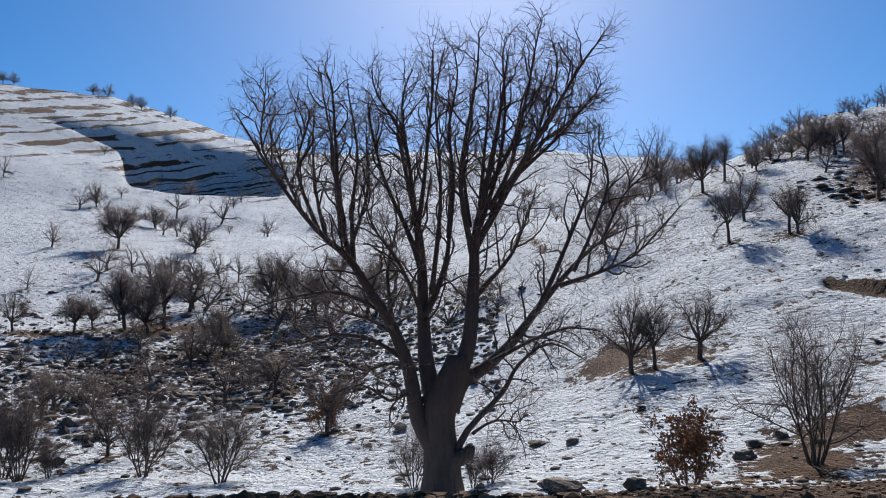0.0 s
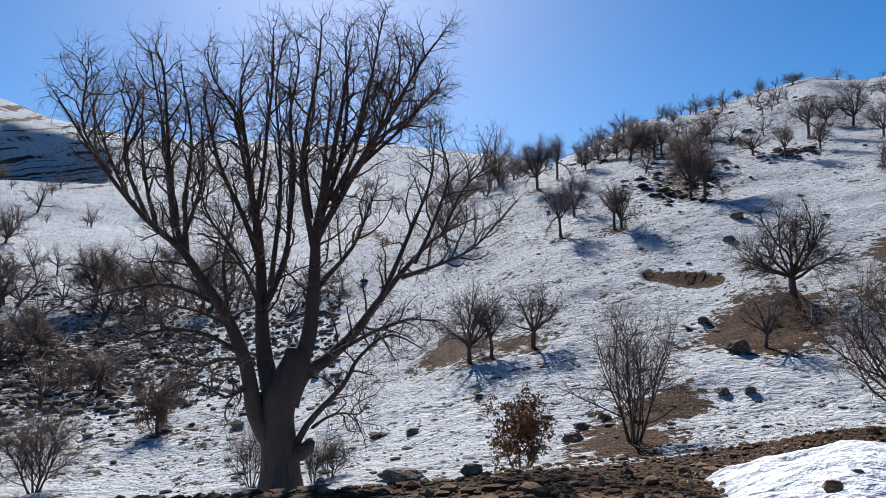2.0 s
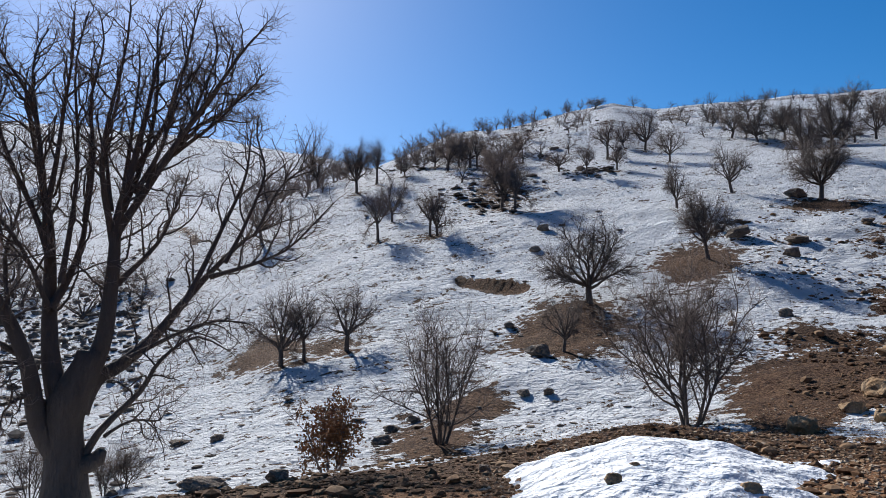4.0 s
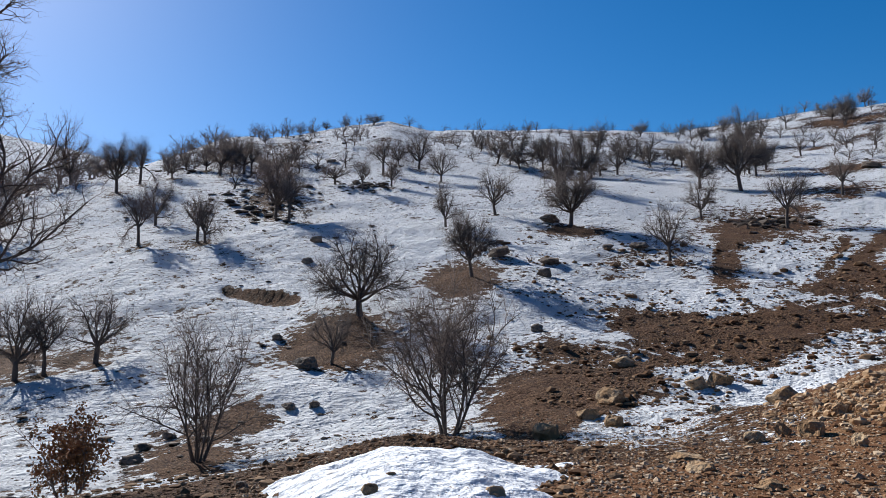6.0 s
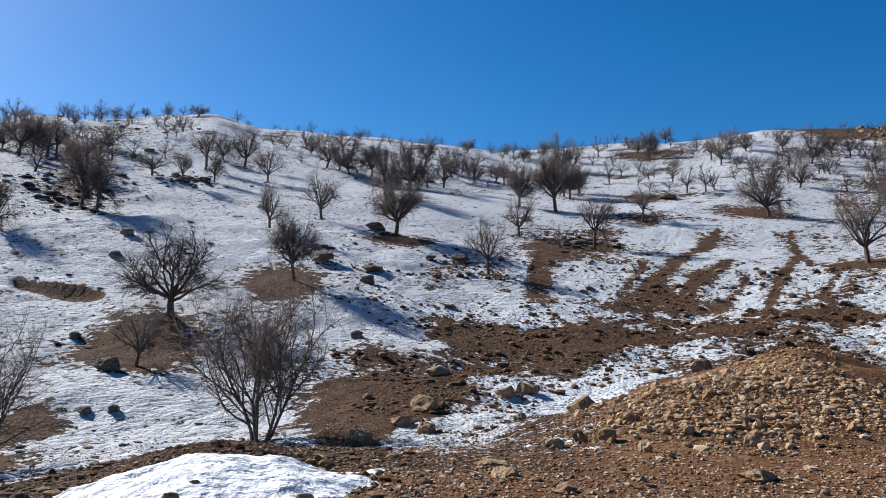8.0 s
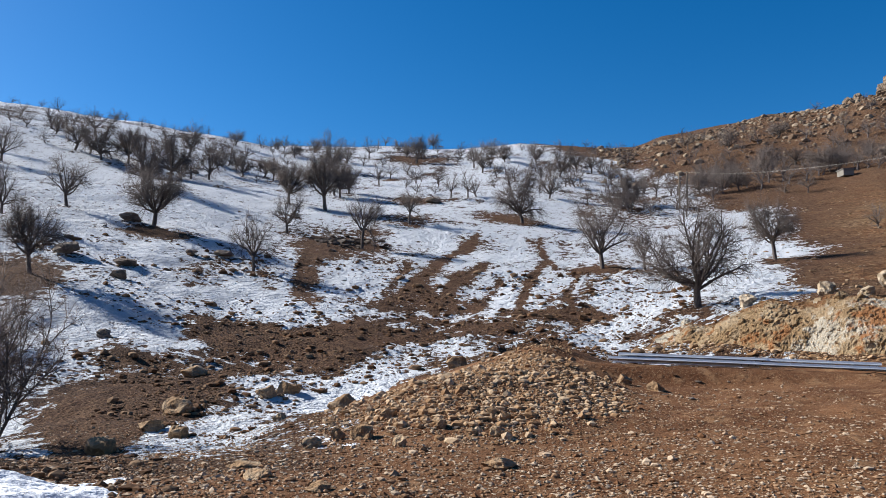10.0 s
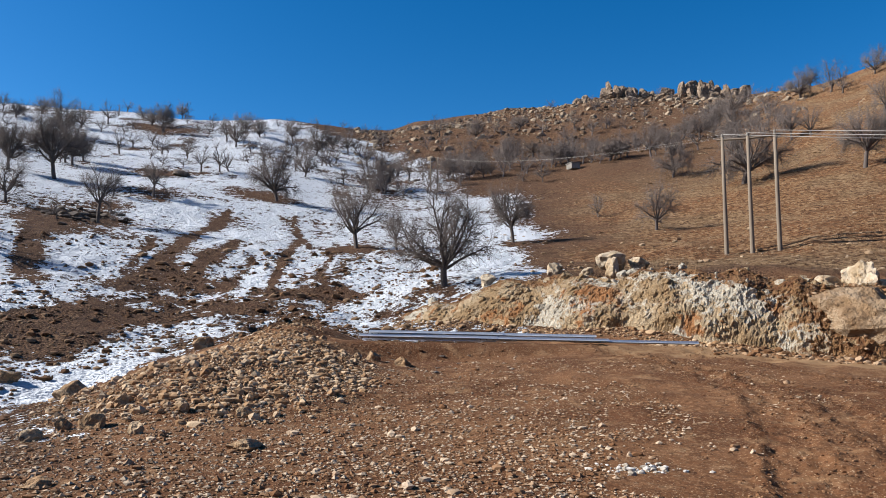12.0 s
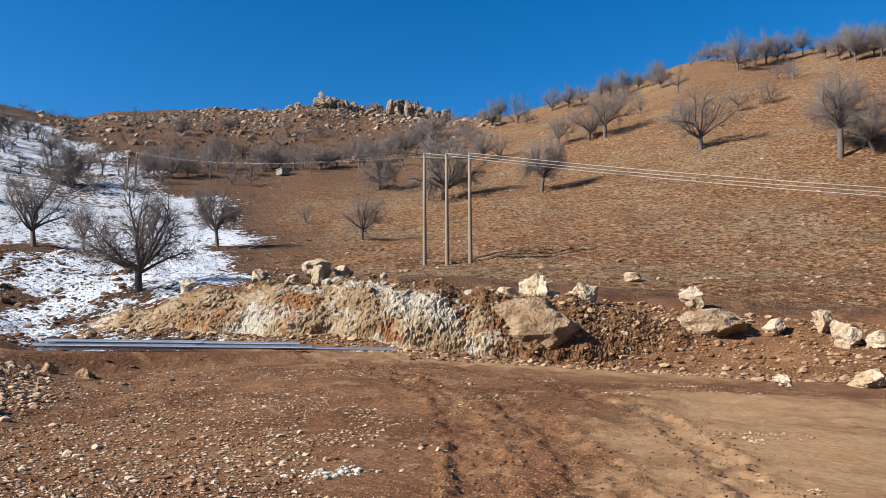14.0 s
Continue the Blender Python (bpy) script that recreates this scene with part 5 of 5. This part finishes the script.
# ---------------------------------------------------------------- the cut bank
def cut_bank():
    along, up, g = 480, 48, random.Random(8)
    verts, faces, earth = [], [], []
    for i in range(along + 1):
        f = i / along
        az = 87.6 + f * 45.0
        s = math.sin(radians(az)), math.cos(radians(az))
        ends = min(1, f * 12) * min(1, (1 - f) * 4.5)
        foot = float(np.interp(az, (86, 90, 97, 104, 111, 118, 126), (38, 36.5, 33, 30.5, 29, 28.5, 28.5))) - 0.5
        lo, hi = float(height(s[0] * foot, s[1] * foot)) - 0.3, float(height(s[0] * (foot + 5.0), s[1] * (foot + 5.0))) + 0.35 * noise.noise(Vector((f * 22, 2, 0))) - 0.1
        foot += 0.35 * noise.noise(Vector((f * 14, 0, 3)))
        for j in range(up + 1):
            v = j / up
            r = foot + 3.6 * v ** 1.3 + 1.4 * max(0, v - 0.8) * 5 + (1 - ends) * 1.2
            z = lo + (hi + 0.12 - lo) * math.sin(min(1, v * 1.12) * math.pi / 2) ** 0.85
            p = Vector((r * s[0], r * s[1], z))
            q = Vector((p.x * 0.9, p.y * 0.9, p.z * 1.1))
            d = noise.voronoi(Vector((q.x * 0.8 + q.z * 0.5, q.y * 0.8, q.z * 0.7)))[0]
            ridge = 1 - abs(noise.noise(q * 1.3)) * 2
            small = 1 - abs(noise.noise(q * 3.4)) * 2
            push = 0.35 * noise.noise(q * 0.6) + 0.16 * (d[1] - d[0]) + 0.1 * ridge + 0.07 * small + 0.06 * noise.noise(q * 7)
            edge = min(1, v * 8) * min(1, (1 - v) * 5)
            push *= ends * edge
            jit = Vector((g.uniform(-1, 1), g.uniform(-1, 1), 0)) * 0.04 * edge
            verts.append((p.x - s[0] * push + jit.x, p.y - s[1] * push + jit.y, p.z + 0.25 * push * v - (1 - ends) * 0.6))
            top = max(0, (v - 0.3) * 1.9) + max(0, (f - 0.5) * 3.5) + 0.25 * max(0, 0.15 - v) * 4
            earth.append(top + 0.12 * noise.noise(q * 0.7))
    for i in range(along):
        for j in range(up):
            a = i * (up + 1) + j
            faces.append((a, a + up + 1, a + up + 2, a + 1))
    BANK.extend(verts)
    ob = solid("cut_bank", verts, faces, FACE, flat=True)
    at = ob.data.attributes.new("earth", "FLOAT", "POINT")
    at.data.foreach_set("value", np.array(earth, np.float32))
    tagged(ob, "freshly cut bank of white and ochre rock", "bank", kind="structure")
    kinds = []
    for k in range(9):
        me = rock_mesh(300 + k, 14, 3, 0.07)
        me.materials.append(FACE)
        low = me.attributes.new("earth", "FLOAT", "POINT")
        low.data.foreach_set("value", np.full(len(me.vertices), 0.05, np.float32))
        kinds.append(me)
    for k in range(190):
        f, v = g.random() ** 0.9 * 0.93 + 0.02, g.uniform(0.03, 1.0)
        i, j = int(f * along), int(v * up)
        p = Vector(verts[i * (up + 1) + j])
        size = g.uniform(0.12, 0.5) * (1.2 - 0.7 * f) * (0.7 if v > 0.8 else 1)
        p += Vector((p.x, p.y, 0)).normalized() * size * 0.3
        rock = new("rock", kinds[k % 9])
        rock.parent = ob
        rock.matrix_basis = (Matrix.Translation(p - Vector((0, 0, size * 0.5))) @ pose(0, 0, 0, g.uniform(-25, 25), g.uniform(-25, 25), g.uniform(0, 360))
                             @ Matrix.Diagonal((size * g.uniform(0.8, 1.4), size * 0.9, size * g.uniform(0.7, 1.2), 1)))


BANK = []
cut_bank()
BANK = np.array(BANK)


# ---------------------------------------------------------------- heap of old snow by the road
def mound_rise(az, r):
    """Height of the snow heap over the ground: a steep shoulder, a long tail, a short far flank."""
    u = (az - 38.3) / 9.6 if az < 38.3 else (az - 38.3) / 14.0
    ridge = 0.47 * max(0, 1 - abs(u) ** (1.2 if az < 38.3 else 1.7)) - 0.05 + 0.05 * math.exp(-((az - 45.0) / 1.4) ** 2)
    w = (r - 9.2) / (1.05 if r > 9.2 else 3.9)
    return ridge * max(0, 1 - abs(w) ** 1.7) - 0.16 * max(0, abs(w) - 0.75) - 0.3 * max(0, abs(u) - 0.9)


def snow_mound():
    n, m = 140, 80
    i, j = np.meshgrid(np.arange(n + 1), np.arange(m + 1), indexing="ij")
    az, r = 27.0 + 28.0 * i / n, 5.6 + 5.2 * j / m
    x, y = r * np.sin(np.radians(az)), r * np.cos(np.radians(az))
    # wind-carved hollows on old snow
    h = np.vectorize(mound_rise)(az, r) + 0.055 * many(x, y, 0.9, 3, 71) + 0.022 * many(x * 0.6, y * 1.6, 0.22, 3, 75)
    z = height(x, y) + h - 0.02
    verts = np.stack([x, y, z], -1).reshape(-1, 3).tolist()
    faces = [(a, a + 1, a + m + 2, a + m + 1) for a in (p * (m + 1) + q for p in range(n) for q in range(m))]
    tagged(solid("snow_mound", verts, faces, SNOW), "heap of old lumpy snow beside the dirt road", "snow")


snow_mound()
stone_kind = rock_mesh(420, 14, 3)
stone_kind.materials.append(EARTH_STONE)
for az, r, wide, tall in ((37.2, 7.3, 0.18, 0.12), (38.8, 7.7, 0.13, 0.08), (46.3, 7.4, 0.22, 0.12), (47.2, 7.2, 0.15, 0.09)):
    x, y = r * math.sin(radians(az)), r * math.cos(radians(az))
    ob = new("stone", stone_kind)
    ob.matrix_basis = Matrix.Translation((x, y, float(height(x, y)) + mound_rise(az, r) - 0.3 * tall - 0.06)) @ pose(0, 0, 0, 0, 0, 70 * r) @ Matrix.Diagonal((wide, wide * 0.75, tall, 1))
    tagged(ob, "brown stone melting into the heap of old snow", "stone", "stones on the snow heap")


# ---------------------------------------------------------------- guard rails waiting to be fitted
def guard_rail(a, b, lift, tilt):
    """A W-beam lying from a to b, ends given as (x, y); the ground falls gently along the stack."""
    a3, b3 = (Vector((p[0], p[1], 1.22 + 0.018 * (p[1] + 9.2) + lift)) for p in (a, b))
    along = (b3 - a3)
    length = along.length
    m = Matrix.Translation(a3) @ along.to_track_quat("X", "Z").to_matrix().to_4x4() @ pose(0, 0, 0, tilt, 0, 0)
    top = empty("guard_rail", m, "long galvanised W-beam guard rail lying on the ground", "guard rail", "stack of guard rails")
    prof = [(-0.155, 0.0), (-0.135, 0.02), (-0.115, 0.08), (-0.06, 0.08), (-0.03, 0.01), (0.03, 0.01), (0.06, 0.08), (0.115, 0.08), (0.135, 0.02), (0.155, 0.0)]
    ring = [(z + 0.155, y) for z, y in prof] + [(z + 0.155, y - 0.006) for z, y in reversed(prof)]
    verts = [Vector((x, y, z)) for x in (0, length) for z, y in ring]
    k = len(ring)
    faces = [(i, (i + 1) % k, k + (i + 1) % k, k + i) for i in range(k)]
    faces += [tuple(range(k))[::-1], tuple(range(k, 2 * k))]
    solid("beam", verts, faces, STEEL, top, flat=True)
    for x in (0.1, 0.3, length - 0.3, length - 0.1):
        v, f = tubes([([Vector((x, -0.03, 0.155)), Vector((x, 0.03, 0.155))], [0.02, 0.02], 6)])
        solid("bolt", v, f, DARK_STEEL, top, "dark bolt")


DARK_STEEL = make_plain("dark_steel", (0.08, 0.08, 0.085), (0.14, 0.14, 0.15), 20, 0.6)
guard_rail((23.9, 1.8), (24.5, -2.5), 0.07, 80)
guard_rail((24.42, -1.9), (25.0, -6.2), 0.07, 82)
guard_rail((24.9, -5.0), (25.5, -9.3), 0.05, 84)
guard_rail((24.0, 1.5), (24.6, -2.7), 0.17, 76)
guard_rail((24.57, -2.0), (25.1, -5.8), 0.17, 78)
guard_rail((24.35, 1.7), (24.9, -2.5), 0.07, 100)


# ---------------------------------------------------------------- power line
def pole(x, y, tall, r, label, group):
    top = empty("utility_pole", spot(x, y, 1, 0, 0.0), label, "pole", group)
    solid("shaft", *tubes([([Vector((0, 0, -0.3)), Vector((0, 0, tall * 0.5)), Vector((0, 0, tall))], [r, r * 0.85, r * 0.68], 10)]), POLE_WOOD, top)
    v, f = tubes([([Vector((0, 0, tall)), Vector((0, 0, tall + 0.1)), Vector((0, 0, tall + 0.22))], [0.05, 0.08, 0.05], 8)])
    solid("insulator", v, f, CONCRETE, top, "small pale insulator")
    return Vector((x, y, float(height(x, y)) + tall))


P = [(48.6, -20.0), (47.7, -21.3), (46.9, -22.7)]
tips = [pole(x, y, h, 0.15, "tall weathered pole of a power line", "poles of the power line") for (x, y), h in zip(P, (7.75, 7.65, 7.55))]
d = (tips[2] - tips[0]).normalized()
v, f = tubes([([tips[0] - d * 0.35 - Vector((0, 0, 0.15)), tips[1] - Vector((0, 0, 0.17)), tips[2] + d * 0.35 - Vector((0, 0, 0.15))], [0.07, 0.07, 0.07], 4)])
tagged(solid("cross_arm", v, f, POLE_WOOD), "horizontal beam joining the tops of three poles", "cross arm")
far = [pole(x, y, 5.4, 0.14, "thin pole far up the slope", "far poles") for x, y in ((118.0, -1.7), (118.0, -2.8))]


def wire(a, b, sag, r):
    pts = [a.lerp(b, i / 16) - Vector((0, 0, sag * 4 * (i / 16) * (1 - i / 16))) for i in range(17)]
    tagged(solid("wire", *tubes([(pts, [r] * 17, 4)]), WIRE), "thin sagging power line wire", "wire", "wires of the power line")


for k, t in enumerate(tips):
    wire(t + Vector((0, 0, 0.2)), Vector((12 - 3.0 * k, -74 - 1.5 * k, 7.4 - 0.2 * k)), 1.0, 0.02)
    wire(t + Vector((0, 0, 0.2)), far[min(k, 1)] + Vector((0, 0.5 * (k - 1), 0.2)), 1.2, 0.003)


# ---------------------------------------------------------------- block hut and crags on the ridge
def block_hut():
    top = empty("concrete_hut", spot(129.9, -26.8, 1, 15), "small pale concrete block hut among the trees", "hut")
    bm = bmesh.new()
    bmesh.ops.create_cube(bm, size=1, matrix=Matrix.Translation((0, 0, 0.5)) @ Matrix.Diagonal((2.1, 1.6, 1.0, 1)))
    bmesh.ops.bevel(bm, geom=bm.edges[:], offset=0.03, segments=1, affect="EDGES")
    me = bpy.data.meshes.new("wall")
    bm.to_mesh(me), bm.free()
    me.materials.append(CONCRETE)
    new("wall", me).parent = top
    bm = bmesh.new()
    bmesh.ops.create_cube(bm, size=1, matrix=Matrix.Translation((0, 0, 1.06)) @ Matrix.Diagonal((2.35, 1.85, 0.12, 1)))
    me = bpy.data.meshes.new("roof")
    bm.to_mesh(me), bm.free()
    me.materials.append(CONCRETE)
    new("roof", me).parent = top


block_hut()
CRAG_ROCK = make_rock("crag_rock", (0.2, 0.14, 0.092), (0.32, 0.24, 0.17), (0.12, 0.082, 0.057))
CRAGS = []
for a, r, w, h in ((104.3, 228, 5.0, 2.6), (105.0, 230, 5.5, 3.9), (105.9, 231, 4.5, 2.8), (107.2, 232, 4.0, 2.2), (109.9, 233, 5.0, 3.4), (110.7, 233, 6.0, 3.8), (111.6, 233, 5.0, 3.6),
                   (112.5, 233, 5.0, 3.0), (113.5, 232, 4.5, 2.6), (102.4, 230, 3.4, 1.8), (108.5, 232, 3.6, 1.8)):
    for k in range(7):
        CRAGS.append((a + rng.uniform(-0.5, 0.5), r + rng.uniform(-9, 3), w * rng.uniform(0.35, 0.8), 1.25 * h * (1.15 if k == 0 else rng.uniform(0.45, 0.9))))
rocks("crag", [(r * math.sin(radians(a)), r * math.cos(radians(a)), w, h) for a, r, w, h in CRAGS], CRAG_ROCK, "weathered pale rock crag on the ridge", "crags on the ridge", "crag", 3, 200)


# ---------------------------------------------------------------- rubble
ICO = bmesh.new()
bmesh.ops.create_icosphere(ICO, subdivisions=1, radius=0.5)
ICO_V = np.array([v.co[:] for v in ICO.verts])
ICO_F = np.array([[v.index for v in f.verts] for f in ICO.faces])
ICO.free()
OCT_V = np.array([(1, 0, 0), (-1, 0, 0), (0, 1, 0), (0, -1, 0), (0, 0, 1), (0, 0, -1)]) * 0.5
OCT_F = np.array([(0, 2, 4), (2, 1, 4), (1, 3, 4), (3, 0, 4), (2, 0, 5), (1, 2, 5), (3, 1, 5), (0, 3, 5)])


def rubble(name, az, r, size, material, label, flat=0.6, shape=(ICO_V, ICO_F), seed=1, level=None):
    """Many loose stones as one mesh."""
    g = np.random.default_rng(seed)
    n = len(az)
    x, y = r * np.sin(np.radians(az)), r * np.cos(np.radians(az))
    z = height(x, y) if level is None else level
    sv, sf = shape
    v = np.repeat(sv[None], n, 0) * (1 + g.uniform(-0.3, 0.3, (n, len(sv), 1)))
    v = v * (size[:, None] * np.stack([g.uniform(0.8, 1.4, n), g.uniform(0.7, 1.1, n), flat * g.uniform(0.6, 1.2, n)], 1))[:, None, :]
    t = g.uniform(0, 6.28, n)
    c, s = np.cos(t)[:, None], np.sin(t)[:, None]
    p = np.stack([v[..., 0] * c - v[..., 1] * s + x[:, None], v[..., 0] * s + v[..., 1] * c + y[:, None], v[..., 2] + z[:, None] + 0.1 * size[:, None]], -1)
    f = sf[None] + (np.arange(n) * len(sv))[:, None, None]
    me = bpy.data.meshes.new(name)
    me.from_pydata(p.reshape(-1, 3).tolist(), [], f.reshape(-1, 3).tolist())
    me.materials.append(material)
    return tagged(new(name, me), label, "stones", kind="stuff")


def make_rubble(name, a, b, c):
    k = Mat(name, 0.92)
    k.b.inputs["Specular IOR Level"].default_value = 0.12
    isl = k.t.nodes.new("ShaderNodeNewGeometry").outputs["Random Per Island"]
    n = k.noise(25, 4, 0.7)
    col = k.mix(k.ramp(isl, 0.1, 0.55), a, b)
    col = k.mix(k.ramp(isl, 0.45, 0.8), col, c)
    k.bump(n, 0.6, 0.02)
    return k.colour(k.mix(k.math("MULTIPLY", n, 0.6), col, a))


HEAP_RUBBLE = make_rubble("heap_rubble", (0.22, 0.125, 0.062), (0.33, 0.21, 0.115), (0.48, 0.36, 0.235))
YARD_RUBBLE = make_rubble("yard_rubble", (0.15, 0.072, 0.033), (0.25, 0.15, 0.082), (0.50, 0.395, 0.28))
DARK_RUBBLE = make_rubble("dark_rubble", (0.075, 0.058, 0.046), (0.135, 0.105, 0.082), (0.22, 0.18, 0.145))
CLOD_RUBBLE = make_rubble("clods", (0.085, 0.042, 0.02), (0.145, 0.078, 0.038), (0.24, 0.155, 0.09))
BANK_RUBBLE = make_rubble("bank_rubble", (0.15, 0.075, 0.034), (0.22, 0.125, 0.064), (0.36, 0.25, 0.155))
SLOPE_RUBBLE = make_rubble("slope_rubble", (0.2, 0.125, 0.068), (0.28, 0.19, 0.115), (0.37, 0.28, 0.185))
RIDGE_RUBBLE = make_rubble("ridge_rubble", (0.15, 0.095, 0.06), (0.24, 0.175, 0.115), (0.36, 0.29, 0.205))
g = np.random.default_rng(3)


def sizes(n, lo, hi, power=2.2):
    u = g.random(n)
    k = 1 - power
    return (lo ** k + u * (hi ** k - lo ** k)) ** (1 / k)


n = 6000
az, r = g.uniform(40, 128, n), np.exp(g.uniform(math.log(5.2), math.log(24), n))
keep = (many(r * np.sin(np.radians(az)), r * np.cos(np.radians(az)), 2.5, 3, 81) + 0.9 * (az < 98) - 0.4 * (az > 108) - 0.5 * (az > 116)) > 0.0
rubble("gravel", az[keep], r[keep], sizes(n, 0.03, 0.15, 2.8)[keep], YARD_RUBBLE, "loose broken stones on the brown yard", seed=4)
n = 80000
az, r = g.uniform(28, 140, n), np.exp(g.uniform(math.log(4.8), math.log(22), n))
keep = (many(r * np.sin(np.radians(az)), r * np.cos(np.radians(az)), 1.7, 3, 83) + 0.6 * (az < 104) - 0.15 * (az > 110) - 0.5 * (az > 117)) > -0.15
rubble("gravel", az[keep], r[keep], sizes(n, 0.018, 0.10, 2.2)[keep], YARD_RUBBLE, "fine gravel trodden into the brown yard", 0.55, (OCT_V, OCT_F), seed=14)
n = 26000
az, r = g.uniform(62, 88, n), g.uniform(10, 27, n)
keep = ((az - 76) / 11) ** 2 + (np.log(r / 18.0) / 0.42) ** 2 + 0.35 * many(r * np.sin(np.radians(az)), r * np.cos(np.radians(az)), 2.0, 3, 85) < g.uniform(0.4, 1.15, n)
rubble("gravel", az[keep], r[keep], sizes(n, 0.03, 0.24, 2.6)[keep], HEAP_RUBBLE, "tan stones spilling down the spoil heap", 0.75, seed=5)
n = 3000
az = g.uniform(88, 114, n)
r = np.interp(az, (86, 90, 97, 104, 111, 118), (38, 36.5, 33, 30.5, 29, 28.5)) - 0.6 + np.abs(g.normal(0, 1.8, n)) * np.where(g.random(n) < 0.3, -0.4, 1.0)
rubble("gravel", az, r, sizes(n, 0.05, 0.4, 2.7), HEAP_RUBBLE, "stones fallen along the foot of the cut bank", seed=6)
pick = BANK[g.integers(len(BANK), size=4200)] + g.normal(0, 0.03, (4200, 3))
pick = pick[(pick[:, 1] / pick[:, 0] < -0.52) | (g.random(4200) < 0.1)]
rubble("gravel", np.degrees(np.arctan2(pick[:, 0], pick[:, 1])), np.hypot(pick[:, 0], pick[:, 1]), sizes(len(pick), 0.05, 0.26, 2.8), BANK_RUBBLE, "stones and clods stuck in the earth of the bank", 0.8, seed=26, level=pick[:, 2])
n = 7000
az, r = g.uniform(111, 150, n), g.uniform(25.5, 33.5, n)
rubble("gravel", az, r, sizes(n, 0.05, 0.42, 2.9), BANK_RUBBLE, "stones and clods scattered over the earth bank", seed=16)
n = 7000
az, r = g.uniform(-36, 92, n), np.exp(g.uniform(math.log(13), math.log(150), n))
keep = (many(r * np.sin(np.radians(az)), r * np.cos(np.radians(az)), 7.0, 3, 91) + 0.35 * ((az < 5) & (r > 35) & (r < 90))) > 0.1
rubble("stone", az[keep], r[keep], (sizes(n, 0.07, 0.5, 2.6) * (0.5 + r / 80) * np.where(az > 42, 0.7, 1.0))[keep], DARK_RUBBLE, "dark stones and tufts poking through snow", 0.35, seed=7)
n = 4500
az, r = g.uniform(-36, 4, n), 68 * np.exp(g.normal(0, 0.22, n))
rubble("stone", az, r, sizes(n, 0.2, 1.1, 2.5), DARK_RUBBLE, "band of dark rocks across the snowy slope", 0.7, seed=12)
rows = [(a0, r0, wa, wr) for a0, r0, wa, wr, count, tall in GROVES if a0 < 92 for _ in range(3 * count)] + [(29.2, 82, 3.2, 0.13)] * 130 + [(36.5, 93, 1.8, 0.05)] * 90 + [(66, 75, 2.0, 0.06)] * 120
a0, r0, wa, wr = np.array(rows).T
az, r = a0 + wa * g.normal(0, 0.6, len(rows)), r0 * 0.97 * np.exp(wr * g.normal(0, 0.6, len(rows)))
rubble("stone", az, r, sizes(len(rows), 0.25, 1.4, 2.3), DARK_RUBBLE, "dark rocks at the feet of the oaks", 0.4, seed=19)
n = 15000
az, r = g.uniform(42, 92, n), np.exp(g.uniform(math.log(13), math.log(62), n))
keep = many(r * np.sin(np.radians(az)), r * np.cos(np.radians(az)), 5.0, 3, 93) + 0.02 * (az - 60) - 9 * ((az > 63) & (r < 29)) > -0.1
rubble("gravel", az[keep], r[keep], (sizes(n, 0.05, 0.4, 2.8) * (0.5 + r / 40))[keep], CLOD_RUBBLE, "brown clods and stones below the slope", seed=11)
n = 9000
az, r = g.uniform(85, 118, n), np.exp(g.uniform(math.log(150), math.log(238), n))
keep = g.random(n) < np.clip((r - 170) / 60, 0.1, 1)
rubble("stone", az[keep], r[keep], sizes(n, 0.35, 2.2, 2.4)[keep], RIDGE_RUBBLE, "pale rocks littering the ridge", 0.8, seed=8)
n = 2600
az, r = g.uniform(94, 150, n), np.exp(g.uniform(math.log(38), math.log(150), n))
rubble("stone", az, r, sizes(n, 0.08, 0.5, 2.8) * (0.6 + r / 140), SLOPE_RUBBLE, "pale stones scattered on the dry hillside", seed=9)
n = 6000
az, r = g.uniform(-36, 55, n), np.exp(g.uniform(math.log(7.8), math.log(13.5), n))
rubble("gravel", az, r, sizes(n, 0.03, 0.24, 2.7), CLOD_RUBBLE, "dark earth clods and stones along the road edge", seed=10)

# lumps of mud thrown up along the wheel ruts
rows = []
for path, wide in RUTS:
    for (ax, ay), (bx, by) in zip(path, path[1:]):
        m = int(130 * math.hypot(bx - ax, by - ay))
        t = g.random(m)
        side = np.where(g.random(m) < 0.5, -1, 1) * (wide + g.normal(0, 0.22, m))
        long = math.hypot(bx - ax, by - ay)
        rows.append(np.stack([ax + t * (bx - ax) - side * (by - ay) / long, ay + t * (by - ay) + side * (bx - ax) / long], 1))
rows = np.concatenate(rows)
rows = rows[np.hypot(rows[:, 0], rows[:, 1]) > 5]
MUD_RUBBLE = make_rubble("mud_lumps", (0.11, 0.049, 0.022), (0.17, 0.088, 0.043), (0.24, 0.14, 0.075))
rubble("mud", np.degrees(np.arctan2(rows[:, 0], rows[:, 1])), np.hypot(rows[:, 0], rows[:, 1]), sizes(len(rows), 0.015, 0.055, 2.4), MUD_RUBBLE, "crumbled mud along the wheel ruts", 0.7, seed=31)
n = 110
LIME = make_rubble("lime", (0.3, 0.25, 0.19), (0.5, 0.46, 0.4), (0.66, 0.63, 0.58))
x, y = 8.57 + 0.13 * g.normal(0, 1, n), -2.55 + 0.22 * g.normal(0, 1, n)
rubble("lime", np.degrees(np.arctan2(x, y)), np.hypot(x, y), sizes(n, 0.02, 0.11, 2.0), LIME, "small spill of white lime crumbs on the yard", 0.6, seed=33)
